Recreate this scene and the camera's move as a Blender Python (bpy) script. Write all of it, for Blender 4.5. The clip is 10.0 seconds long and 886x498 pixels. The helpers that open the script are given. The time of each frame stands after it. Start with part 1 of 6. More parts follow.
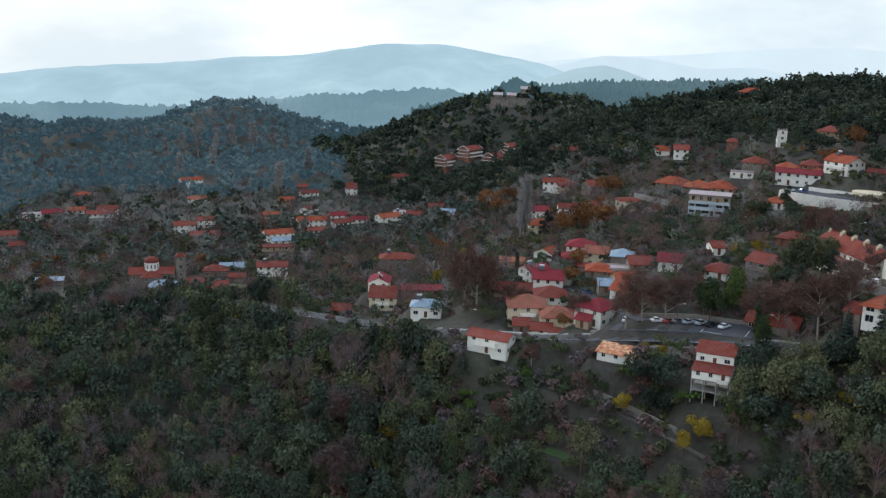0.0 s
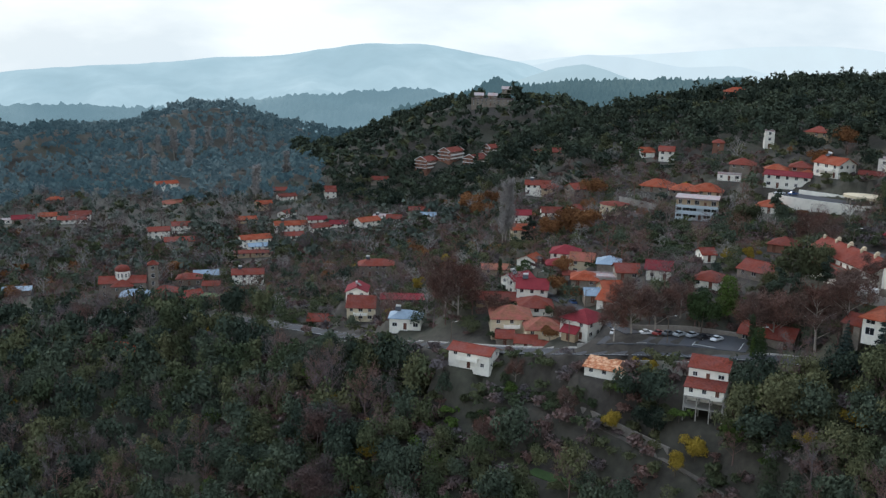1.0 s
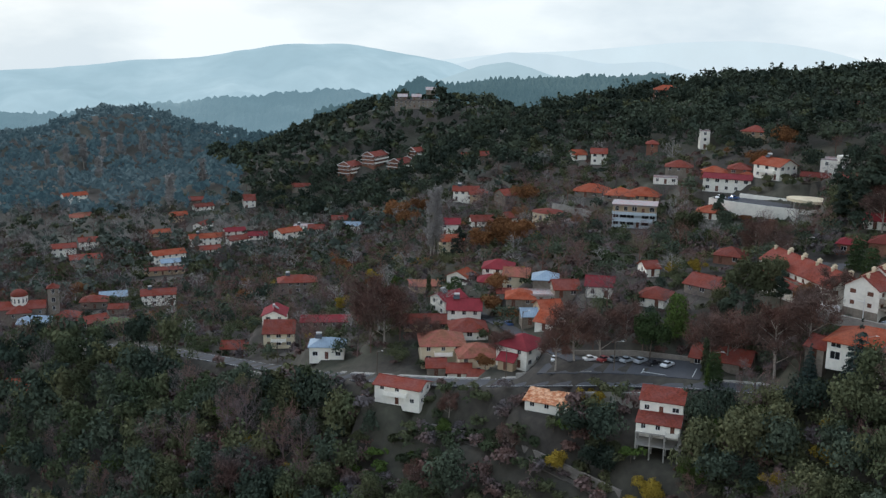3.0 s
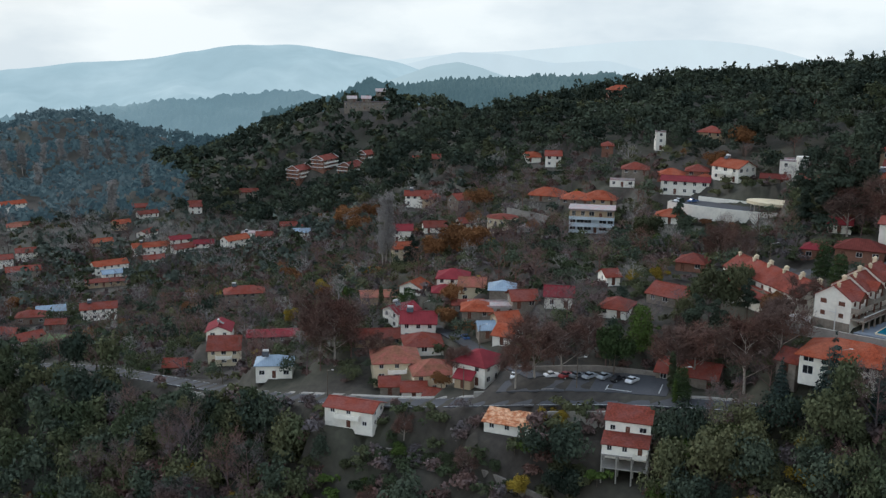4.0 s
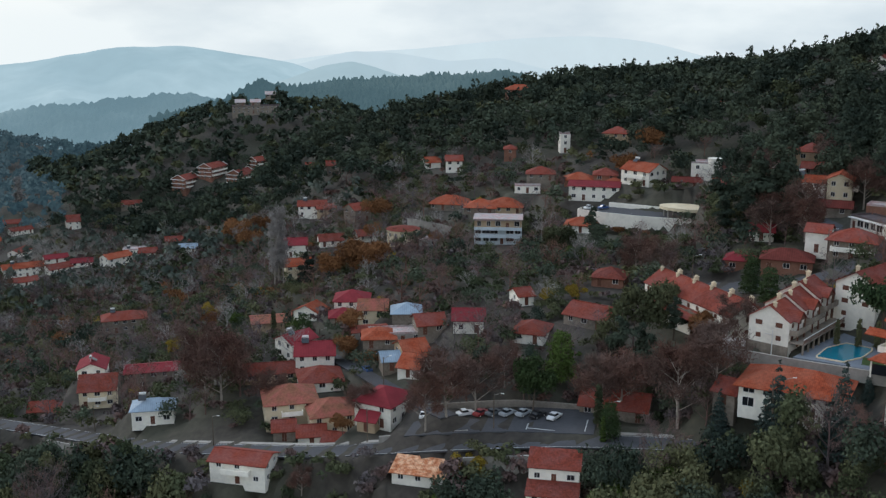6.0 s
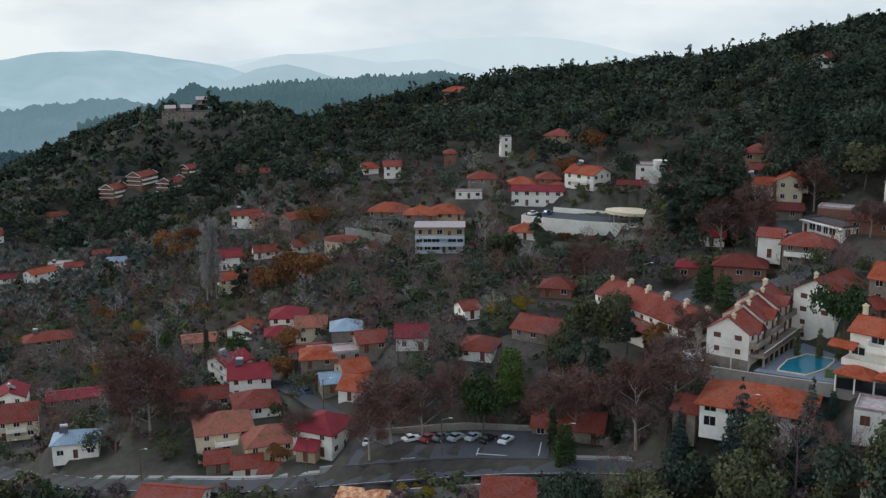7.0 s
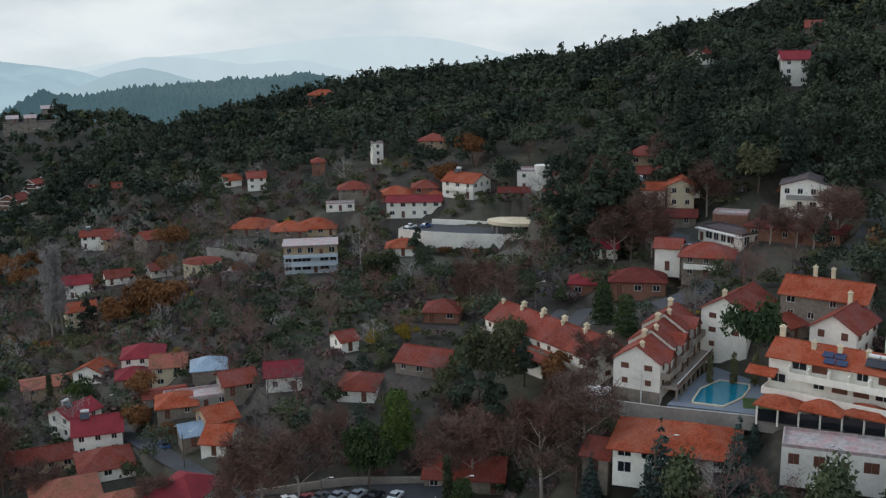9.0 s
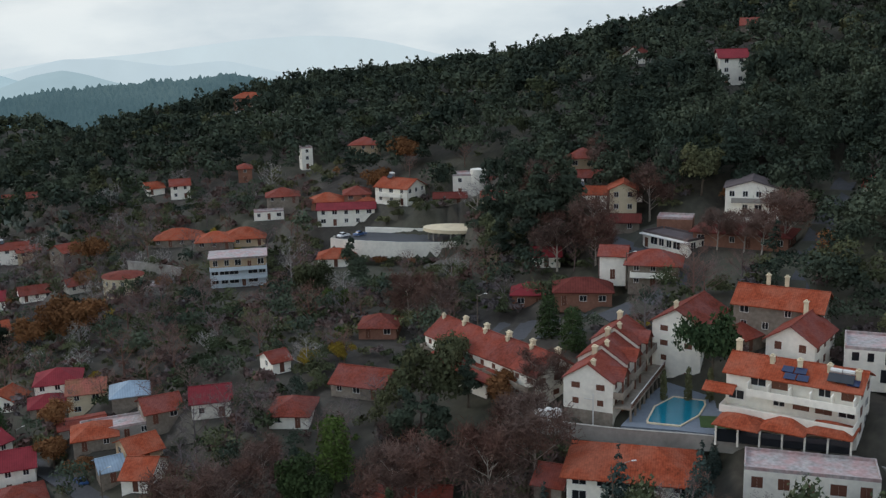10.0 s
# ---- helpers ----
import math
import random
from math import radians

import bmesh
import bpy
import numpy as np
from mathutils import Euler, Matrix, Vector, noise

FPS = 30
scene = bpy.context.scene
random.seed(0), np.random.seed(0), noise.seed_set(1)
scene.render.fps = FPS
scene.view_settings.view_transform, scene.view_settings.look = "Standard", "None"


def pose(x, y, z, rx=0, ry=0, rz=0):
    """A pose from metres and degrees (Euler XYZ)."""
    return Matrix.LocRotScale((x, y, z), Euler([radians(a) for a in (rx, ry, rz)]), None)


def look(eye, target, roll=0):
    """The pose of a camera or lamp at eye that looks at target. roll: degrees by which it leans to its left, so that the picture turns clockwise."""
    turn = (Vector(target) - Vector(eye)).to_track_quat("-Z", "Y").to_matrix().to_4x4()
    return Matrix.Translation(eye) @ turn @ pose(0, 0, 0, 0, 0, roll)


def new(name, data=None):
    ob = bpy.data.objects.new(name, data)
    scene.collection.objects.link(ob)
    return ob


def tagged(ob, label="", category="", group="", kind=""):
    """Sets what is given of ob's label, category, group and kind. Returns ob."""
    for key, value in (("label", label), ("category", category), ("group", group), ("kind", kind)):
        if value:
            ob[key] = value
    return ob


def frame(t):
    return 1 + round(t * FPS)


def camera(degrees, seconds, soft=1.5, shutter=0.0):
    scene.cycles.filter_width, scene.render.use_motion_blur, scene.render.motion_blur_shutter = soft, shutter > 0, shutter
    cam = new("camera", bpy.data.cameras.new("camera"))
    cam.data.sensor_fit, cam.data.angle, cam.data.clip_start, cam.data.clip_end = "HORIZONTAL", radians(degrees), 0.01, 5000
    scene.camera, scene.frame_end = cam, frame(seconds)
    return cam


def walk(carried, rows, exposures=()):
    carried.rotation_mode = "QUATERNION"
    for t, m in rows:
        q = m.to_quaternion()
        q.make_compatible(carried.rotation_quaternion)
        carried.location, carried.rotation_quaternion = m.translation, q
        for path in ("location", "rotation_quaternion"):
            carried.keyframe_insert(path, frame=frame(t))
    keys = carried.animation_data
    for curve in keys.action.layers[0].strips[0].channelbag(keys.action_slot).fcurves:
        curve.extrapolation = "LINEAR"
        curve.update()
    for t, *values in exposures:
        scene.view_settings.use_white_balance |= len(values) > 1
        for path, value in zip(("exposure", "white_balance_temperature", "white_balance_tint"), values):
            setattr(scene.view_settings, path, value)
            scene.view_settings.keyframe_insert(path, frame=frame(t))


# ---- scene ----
cam = camera(47.0, 10.0, soft=1.35)
PATH = [
    (0, (-0.881, -1.776, 81.928), (-0.866, 0.175, 81.487), 1.7),
    (0.5, (-0.487, 4.827, 81.928), (-0.456, 6.778, 81.487), 1.6),
    (1, (-0.08, 11.43, 81.929), (-0.03, 13.38, 81.488), 1.5),
    (1.5, (0.362, 18.035, 81.929), (0.437, 19.984, 81.488), 1.3),
    (2, (0.863, 24.637, 81.93), (0.969, 26.584, 81.489), 1.3),
    (2.5, (1.453, 31.219, 81.93), (1.599, 33.164, 81.489), 1.1),
    (4, (3.561, 50.838, 81.912), (3.843, 52.769, 81.473), 0.6),
    (4.5, (4.417, 57.281, 81.91), (4.745, 59.204, 81.471), 0.5),
    (5, (5.435, 63.609, 81.909), (5.81, 65.524, 81.471), 0.3),
    (5.5, (6.624, 69.808, 81.909), (7.047, 71.713, 81.47), 0.1),
    (6.8, (10.175, 85.578, 81.892), (10.742, 87.445, 81.452), -0.3),
    (7, (10.783, 87.951, 81.89), (11.373, 89.811, 81.451), -0.5),
    (7.5, (12.455, 93.752, 81.879), (13.104, 95.593, 81.44), -0.7),
    (8, (14.268, 99.413, 81.87), (14.974, 101.232, 81.43), -0.9),
    (8.5, (16.202, 104.926, 81.861), (16.967, 106.72, 81.42), -1.1),
    (9, (18.232, 110.305, 81.855), (19.054, 112.073, 81.411), -1.2),
    (9.5, (20.313, 115.602, 81.85), (21.194, 117.341, 81.404), -1.4),
    (10, (22.412, 120.869, 81.845), (23.353, 122.576, 81.397), -1.5),
]
walk(cam, [(t, look(eye, target, roll)) for t, eye, target, roll in PATH],
     exposures=[(0.0, 0.37, 6150, 10), (2.5, 0.29, 6180, 10), (5.5, 0.17, 6220, 10), (7.5, 0.10, 6260, 10), (10.0, 0.03, 6300, 10)])

# ---- world, sun ----
def sky_world():
    w = bpy.data.worlds.new("hazy_overcast_sky")
    w.use_nodes = True
    nt = w.node_tree
    nt.nodes.clear()
    out = nt.nodes.new("ShaderNodeOutputWorld")
    bg = nt.nodes.new("ShaderNodeBackground")
    sky = nt.nodes.new("ShaderNodeTexSky")
    sky.sky_type, sky.sun_disc = "NISHITA", False
    sky.sun_elevation, sky.sun_rotation = radians(SUN_UP), radians(SUN_TURN)
    sky.air_density, sky.dust_density = 1.4, 3.0
    gain = nt.nodes.new("ShaderNodeVectorMath")
    gain.operation = "SCALE"
    gain.inputs["Scale"].default_value = 0.10
    nt.links.new(sky.outputs[0], gain.inputs[0])
    # cloud deck: flattened noise over the dome
    co = nt.nodes.new("ShaderNodeTexCoord")
    mp = nt.nodes.new("ShaderNodeMapping")
    mp.inputs["Scale"].default_value = (3.2, 3.2, 9.0)
    mp.inputs["Location"].default_value = (0.9, 0.3, 0.15)
    nt.links.new(co.outputs["Generated"], mp.inputs[0])
    nz = nt.nodes.new("ShaderNodeTexNoise")
    nz.inputs["Scale"].default_value, nz.inputs["Detail"].default_value = 1.6, 7.0
    nz.inputs["Roughness"].default_value = 0.52
    nt.links.new(mp.outputs[0], nz.inputs["Vector"])
    ramp = nt.nodes.new("ShaderNodeValToRGB")
    e = ramp.color_ramp.elements
    e[0].position, e[0].color = 0.36, (0.58, 0.63, 0.66, 1)
    e[1].position, e[1].color = 0.60, (0.765, 0.785, 0.78, 1)
    nt.links.new(nz.outputs["Fac"], ramp.inputs[0])
    # brighter haze low over the horizon, greyer deck overhead
    sep = nt.nodes.new("ShaderNodeSeparateXYZ")
    nt.links.new(co.outputs["Generated"], sep.inputs[0])
    up = nt.nodes.new("ShaderNodeValToRGB")
    u = up.color_ramp.elements
    u[0].position, u[0].color = 0.0, (0.93, 0.97, 0.98, 1)
    u[1].position, u[1].color = 0.7, (0.80, 0.92, 1.10, 1)
    mid = up.color_ramp.elements.new(0.09)
    mid.color = (1.0, 1.01, 1.01, 1)
    rim = up.color_ramp.elements.new(0.2)
    rim.color = (1.0, 1.0, 1.0, 1)
    nt.links.new(sep.outputs["Z"], up.inputs[0])
    mul = nt.nodes.new("ShaderNodeMix")
    mul.data_type, mul.blend_type = "RGBA", "MULTIPLY"
    mul.inputs["Factor"].default_value = 1.0
    nt.links.new(ramp.outputs[0], mul.inputs["A"])
    nt.links.new(up.outputs[0], mul.inputs["B"])
    mix = nt.nodes.new("ShaderNodeMix")
    mix.data_type = "RGBA"
    mix.inputs["Factor"].default_value = 0.88
    nt.links.new(gain.outputs[0], mix.inputs["A"])
    # an overcast deck is brighter overhead than at its rim
    high = nt.nodes.new("ShaderNodeMapRange")
    high.inputs["From Min"].default_value, high.inputs["From Max"].default_value = 0.08, 0.5
    high.inputs["To Min"].default_value, high.inputs["To Max"].default_value = 1.0, OVERHEAD
    nt.links.new(sep.outputs["Z"], high.inputs["Value"])
    deck_gain = nt.nodes.new("ShaderNodeVectorMath")
    deck_gain.operation = "SCALE"
    nt.links.new(mul.outputs["Result"], deck_gain.inputs[0])
    nt.links.new(high.outputs[0], deck_gain.inputs["Scale"])
    nt.links.new(deck_gain.outputs[0], mix.inputs["B"])
    nt.links.new(mix.outputs["Result"], bg.inputs["Color"])
    bg.inputs["Strength"].default_value = SKY_GAIN
    nt.links.new(bg.outputs[0], out.inputs[0])
    scene.world = w


SUN_UP, SUN_TURN, SKY_GAIN, OVERHEAD = 28.0, -40.0, 1.20, 1.08
sky_world()
sun = bpy.data.lights.new("sun", "SUN")
sun.energy, sun.angle, sun.color = 0.9, radians(14), (1.0, 0.97, 0.93)
sun_ob = new("sun", sun)
sun_ob.matrix_world = look((math.sin(radians(SUN_TURN)), math.cos(radians(SUN_TURN)), math.tan(radians(SUN_UP))), (0, 0, 0))

# ---- materials ----
def material(name, base, rough=0.85, vary=0.25, grain=1.0, stain=0.12, bump=0.15, each=0.0, island=0.0, metal=0.0, bands=None, gloss=0.3, tone=None):
    """A painted, plastered, grown or mineral surface: fine grain, broad stains, a tone of its own per object or piece."""
    m = bpy.data.materials.new(name)
    m.use_nodes = True
    nt = m.node_tree
    b = nt.nodes["Principled BSDF"]
    b.inputs["Roughness"].default_value, b.inputs["Metallic"].default_value = rough, metal
    b.inputs["Specular IOR Level"].default_value = gloss
    geo = nt.nodes.new("ShaderNodeNewGeometry")
    fine, broad = nt.nodes.new("ShaderNodeTexNoise"), nt.nodes.new("ShaderNodeTexNoise")
    fine.inputs["Scale"].default_value, fine.inputs["Detail"].default_value = grain, 4.0
    broad.inputs["Scale"].default_value, broad.inputs["Detail"].default_value = stain, 3.0
    for n in (fine, broad):
        nt.links.new(geo.outputs["Position"], n.inputs["Vector"])

    def maths(op, a, c):
        n = nt.nodes.new("ShaderNodeMath")
        n.operation = op
        for k, v in enumerate((a, c)):
            if isinstance(v, (int, float)):
                n.inputs[k].default_value = v
            else:
                nt.links.new(v, n.inputs[k])
        return n.outputs[0]

    level = maths("ADD", maths("MULTIPLY", maths("SUBTRACT", fine.outputs["Fac"], 0.5), 2 * vary),
                  maths("MULTIPLY", maths("SUBTRACT", broad.outputs["Fac"], 0.5), 2.4 * vary))
    if each:
        info = nt.nodes.new("ShaderNodeObjectInfo")
        level = maths("ADD", level, maths("MULTIPLY", maths("SUBTRACT", info.outputs["Random"], 0.5), 2 * each))
    if island:
        level = maths("ADD", level, maths("MULTIPLY", maths("SUBTRACT", geo.outputs["Random Per Island"], 0.5), 2 * island))
    height = fine.outputs["Fac"]
    if bands:
        axis, step, depth = bands
        co = nt.nodes.new("ShaderNodeTexCoord")
        wave = nt.nodes.new("ShaderNodeTexWave")
        wave.bands_direction = axis
        wave.inputs["Scale"].default_value = 0.3142 / step
        wave.inputs["Distortion"].default_value = 0.6
        nt.links.new(co.outputs["Object"], wave.inputs["Vector"])
        level = maths("ADD", level, maths("MULTIPLY", maths("SUBTRACT", wave.outputs["Fac"], 0.5), depth))
        height = maths("ADD", height, maths("MULTIPLY", wave.outputs["Fac"], 0.8))
    gain = maths("MAXIMUM", maths("ADD", level, 1.0), 0.12)
    if tone:
        pick = nt.nodes.new("ShaderNodeMix")
        pick.data_type = "RGBA"
        pick.inputs["A"].default_value, pick.inputs["B"].default_value = (*base, 1), (*tone, 1)
        spread = nt.nodes.new("ShaderNodeMapRange")
        spread.inputs["From Min"].default_value, spread.inputs["From Max"].default_value = 0.38, 0.62
        nt.links.new(broad.outputs["Fac"], spread.inputs["Value"])
        nt.links.new(spread.outputs[0], pick.inputs["Factor"])
        colour = pick.outputs["Result"]
    else:
        rgb = nt.nodes.new("ShaderNodeRGB")
        rgb.outputs[0].default_value = (*base, 1)
        colour = rgb.outputs[0]
    scale = nt.nodes.new("ShaderNodeVectorMath")
    scale.operation = "SCALE"
    nt.links.new(colour, scale.inputs[0])
    nt.links.new(gain, scale.inputs["Scale"])
    nt.links.new(scale.outputs[0], b.inputs["Base Color"])
    if bump:
        bp = nt.nodes.new("ShaderNodeBump")
        bp.inputs["Strength"].default_value, bp.inputs["Distance"].default_value = bump, 0.08
        nt.links.new(height, bp.inputs["Height"])
        nt.links.new(bp.outputs[0], b.inputs["Normal"])
    return m


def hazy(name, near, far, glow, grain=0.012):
    """Hills or woods far behind the rest; miles of bright air painted as glow."""
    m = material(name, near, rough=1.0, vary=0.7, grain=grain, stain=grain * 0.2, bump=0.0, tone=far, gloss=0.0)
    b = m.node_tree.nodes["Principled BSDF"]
    # emission stands in for the haze; the surface itself is no source
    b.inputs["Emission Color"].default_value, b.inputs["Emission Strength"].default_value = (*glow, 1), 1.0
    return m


SOIL = material("soil_and_dry_grass", (0.056, 0.047, 0.038), vary=0.6, grain=0.6, stain=0.03, tone=(0.046, 0.044, 0.030))
GRASS = material("short_green_grass", (0.05, 0.085, 0.025), vary=0.3, grain=1.2, stain=0.15)
ASPHALT = material("grey_asphalt", (0.062, 0.062, 0.067), vary=0.3, grain=1.5, stain=0.12)
CONCRETE = material("weathered_concrete", (0.30, 0.28, 0.25), vary=0.3, grain=1.2, stain=0.25)
DIRT = material("trodden_grey_dirt", (0.125, 0.108, 0.09), vary=0.45, grain=1.6, stain=0.3)
STONE = material("rubble_stone", (0.24, 0.21, 0.18), vary=0.4, grain=2.2, stain=0.3, bump=0.5)
MARKING = material("white_road_paint", (0.50, 0.50, 0.48), vary=0.4, grain=3)
ROOFS = {
    "red": material("red_clay_tiles", (0.210, 0.046, 0.028), vary=0.6, grain=2.4, stain=0.35, each=0.2, bands=("X", 0.33, 0.13), bump=0.4, gloss=0.12, tone=(0.150, 0.047, 0.038)),
    "orange": material("orange_clay_tiles", (0.300, 0.061, 0.026), vary=0.6, grain=2.4, stain=0.35, each=0.14, bands=("X", 0.33, 0.13), bump=0.4, gloss=0.12, tone=(0.235, 0.068, 0.038)),
    "maroon": material("maroon_sheet_tiles", (0.185, 0.024, 0.030), vary=0.3, grain=1.4, stain=0.3, each=0.15, bands=("X", 0.4, 0.2), bump=0.3, gloss=0.15),
    "brown": material("faded_brown_tiles", (0.245, 0.105, 0.062), vary=0.45, grain=1.8, stain=0.4, each=0.12, bands=("X", 0.33, 0.13), bump=0.4, gloss=0.12, tone=(0.250, 0.080, 0.060)),
    "grey": material("grey_blue_sheet_metal", (0.22, 0.28, 0.34), rough=0.6, vary=0.25, grain=1.0, stain=0.4, each=0.1, bands=("X", 0.5, 0.15)),
    "flat": material("pale_flat_roof_screed", (0.42, 0.385, 0.37), vary=0.6, grain=1.6, stain=0.45, tone=(0.33, 0.22, 0.21)),
    "dark": material("dark_felt_roof", (0.09, 0.07, 0.07), vary=0.3, grain=0.9, stain=0.35),
    "mottled": material("mottled_terracotta_tiles", (0.46, 0.15, 0.06), vary=0.75, grain=2.6, stain=0.8, bands=("X", 0.33, 0.3), tone=(0.50, 0.30, 0.18)),
    "rusty": material("rusty_red_brown_sheets", (0.115, 0.028, 0.022), vary=0.4, grain=1.2, stain=0.25, bands=("X", 0.5, 0.2), gloss=0.1),
}
WALLS = {
    "white": material("white_plaster", (0.79, 0.745, 0.655), vary=0.17, grain=1.3, stain=0.22, each=0.1),
    "cream": material("cream_plaster", (0.62, 0.52, 0.36), vary=0.18, grain=0.9, stain=0.22, each=0.08),
    "tan": material("tan_plaster", (0.42, 0.31, 0.20), vary=0.2, grain=0.9, stain=0.22, each=0.1),
    "stone": material("grey_brown_stone_wall", (0.21, 0.175, 0.14), vary=0.5, grain=1.8, stain=0.3, each=0.12, bump=0.5),
    "brick": material("red_brown_brick_wall", (0.22, 0.105, 0.07), vary=0.35, grain=1.8, stain=0.3, each=0.12),
    "concrete": CONCRETE,
    "blue": material("pale_blue_plaster", (0.50, 0.555, 0.59), vary=0.14, grain=0.9, stain=0.22),
}
FRAME = material("white_window_frame", (0.62, 0.60, 0.57), vary=0.1, grain=3)
BROWNWOOD = material("brown_shutter_wood", (0.13, 0.055, 0.035), vary=0.25, grain=4)
GLASS = material("dark_window_glass", (0.018, 0.02, 0.024), rough=0.12, vary=0.2, grain=0.7, bump=0.0, gloss=0.5)
BARK = material("grey_brown_bark", (0.11, 0.085, 0.065), vary=0.3, grain=3)
PALEBARK = material("pale_plane_bark", (0.30, 0.26, 0.22), vary=0.3, grain=2)
LEAF = {
    "oak": material("evergreen_oak_leaves", (0.050, 0.063, 0.034), vary=0.5, grain=0.14, stain=0.05, island=0.1, each=0.3, bump=0, gloss=0.04, tone=(0.082, 0.082, 0.042)),
    "pine": material("pine_needles", (0.033, 0.045, 0.033), vary=0.5, grain=0.14, stain=0.04, island=0.1, each=0.25, bump=0, gloss=0.04, tone=(0.058, 0.070, 0.046)),
    # distance haze painted into these leaves: paler, bluer base and a faint glow
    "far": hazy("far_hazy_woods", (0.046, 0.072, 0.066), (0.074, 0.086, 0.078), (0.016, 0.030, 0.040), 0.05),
    # oak leaves made greyer and paler, valley haze put into the base colour
    "hazed": material("haze_paled_oak_leaves", (0.072, 0.090, 0.074), vary=0.45, grain=0.14, stain=0.05, island=0.1, bump=0, gloss=0.04, tone=(0.100, 0.112, 0.090)),
    "spruce": material("blue_spruce_needles", (0.046, 0.064, 0.056), vary=0.3, grain=0.5, stain=0.1, island=0.2, each=0.15, bump=0, gloss=0.04),
    "fresh": material("bright_green_leaves", (0.058, 0.085, 0.022), vary=0.3, grain=0.5, stain=0.1, island=0.22, each=0.25, bump=0, gloss=0.04),
    "green": material("deep_green_leaves", (0.046, 0.068, 0.026), vary=0.35, grain=0.5, stain=0.1, island=0.25, each=0.2, bump=0, gloss=0.04, tone=(0.030, 0.048, 0.022)),
    "yellow": material("yellow_autumn_leaves", (0.235, 0.165, 0.028), vary=0.3, grain=0.5, stain=0.1, island=0.22, each=0.25, bump=0, gloss=0.04),
    "rust": material("rust_autumn_leaves", (0.165, 0.078, 0.034), vary=0.3, grain=0.5, stain=0.1, island=0.22, each=0.25, bump=0, gloss=0.04),
    "redtwig": material("russet_bare_twigs", (0.128, 0.066, 0.050), vary=0.35, grain=0.5, stain=0.1, island=0.25, each=0.3, bump=0, gloss=0.04, tone=(0.112, 0.076, 0.064)),
    "twig": material("reddish_bare_twigs", (0.138, 0.080, 0.066), vary=0.3, grain=0.5, stain=0.08, island=0.2, each=0.3, bump=0, gloss=0.04, tone=(0.095, 0.082, 0.082)),
    "greytwig": material("grey_bare_twigs", (0.25, 0.23, 0.215), vary=0.3, grain=0.5, stain=0.1, island=0.2, each=0.2, bump=0, gloss=0.04),
}

# ---- ground ----
# spot heights of the slope on an uneven lattice, metres
LAT_X = np.array([-260, -150, -70, 0, 45, 85, 125, 170, 240, 340], float)
LAT_Y = np.array([120, 190, 225, 255, 300, 370, 450, 560, 700], float)
LAT_Z = np.array([
    (-82, -80, -76, -68, -60, -48, -34, -12, 18, 50),
    (-74, -70, -64, -52, -36, -8, 15, 28, 50, 85),
    (-70, -66, -60, -42, -20, 2, 21, 31, 54, 92),
    (-64, -62, -57, -27, -4, 8, 22, 34, 58, 95),
    (-60, -57, -48, -11, -1, 12, 20, 36, 62, 96),
    (-57, -50, -31, -20, -1, 8, 14, 36, 64, 94),
    (-54, -46, -39, -26, -9, 5, 20, 35, 55, 75),
    (-52, -50, -44, -30, -12, 9, 25, 37, 48, 53),
    (-52, -52, -48, -36, -8, 15, 26, 31, 35, 33),
], float)
FAR_HILLS = [(-228, 1130, 38, 75, 130), (-350, 970, 26, 28, 90), (-440, 980, 14, 60, 110), (-590, 1020, 30, 120, 200),
             (62, 850, 62, 95, 120), (-30, 900, 22, 80, 150), (185, 690, 38, 90, 110), (300, 640, 56, 110, 130), (480, 520, 98, 140, 240),
             (116, 765, 23, 36, 105), (-505, 1190, -22, 90, 90)]


PLOTS = []  # x, y, cosine, sine, half length, half width, level, width of the bank round it


def plot(x, y, turn, w, d, level, soft=5.0):
    PLOTS.append((x, y, math.cos(radians(turn)), math.sin(radians(turn)), w / 2, d / 2, level, soft))


def hermite(xs, rows, x):
    """Smooth interpolation through rows (one row per knot) at x."""
    x = np.clip(x, xs[0], xs[-1])
    k = np.clip(np.searchsorted(xs, x) - 1, 0, len(xs) - 2)
    slopes = np.gradient(rows, xs, axis=0)
    gap = xs[k + 1] - xs[k]
    u = (x - xs[k]) / gap
    n = np.arange(len(x))
    pick = (lambda a, q: a[q, n]) if rows.ndim == 2 and rows.shape[1] == len(x) and rows.shape[1] != len(xs) else (lambda a, q: a[q])
    p0, p1, m0, m1 = pick(rows, k), pick(rows, k + 1), pick(slopes, k), pick(slopes, k + 1)
    return p0 * (2 * u**3 - 3 * u**2 + 1) + m0 * gap * (u**3 - 2 * u**2 + u) + p1 * (3 * u**2 - 2 * u**3) + m1 * gap * (u**3 - u**2)


def ease(v):
    v = np.clip(v, 0, 1)
    return v * v * (3 - 2 * v)


def lattice(x, y):
    strips = np.stack([hermite(LAT_X, row, x) for row in LAT_Z])
    xs, slopes = LAT_Y, np.gradient(strips, LAT_Y, axis=0)
    v = np.clip(y, xs[0], xs[-1])
    k = np.clip(np.searchsorted(xs, v) - 1, 0, len(xs) - 2)
    gap, n = xs[k + 1] - xs[k], np.arange(len(v))
    u = (v - xs[k]) / gap
    return (strips[k, n] * (2 * u**3 - 3 * u**2 + 1) + slopes[k, n] * gap * (u**3 - 2 * u**2 + u)
            + strips[k + 1, n] * (3 * u**2 - 2 * u**3) + slopes[k + 1, n] * gap * (u**3 - u**2))


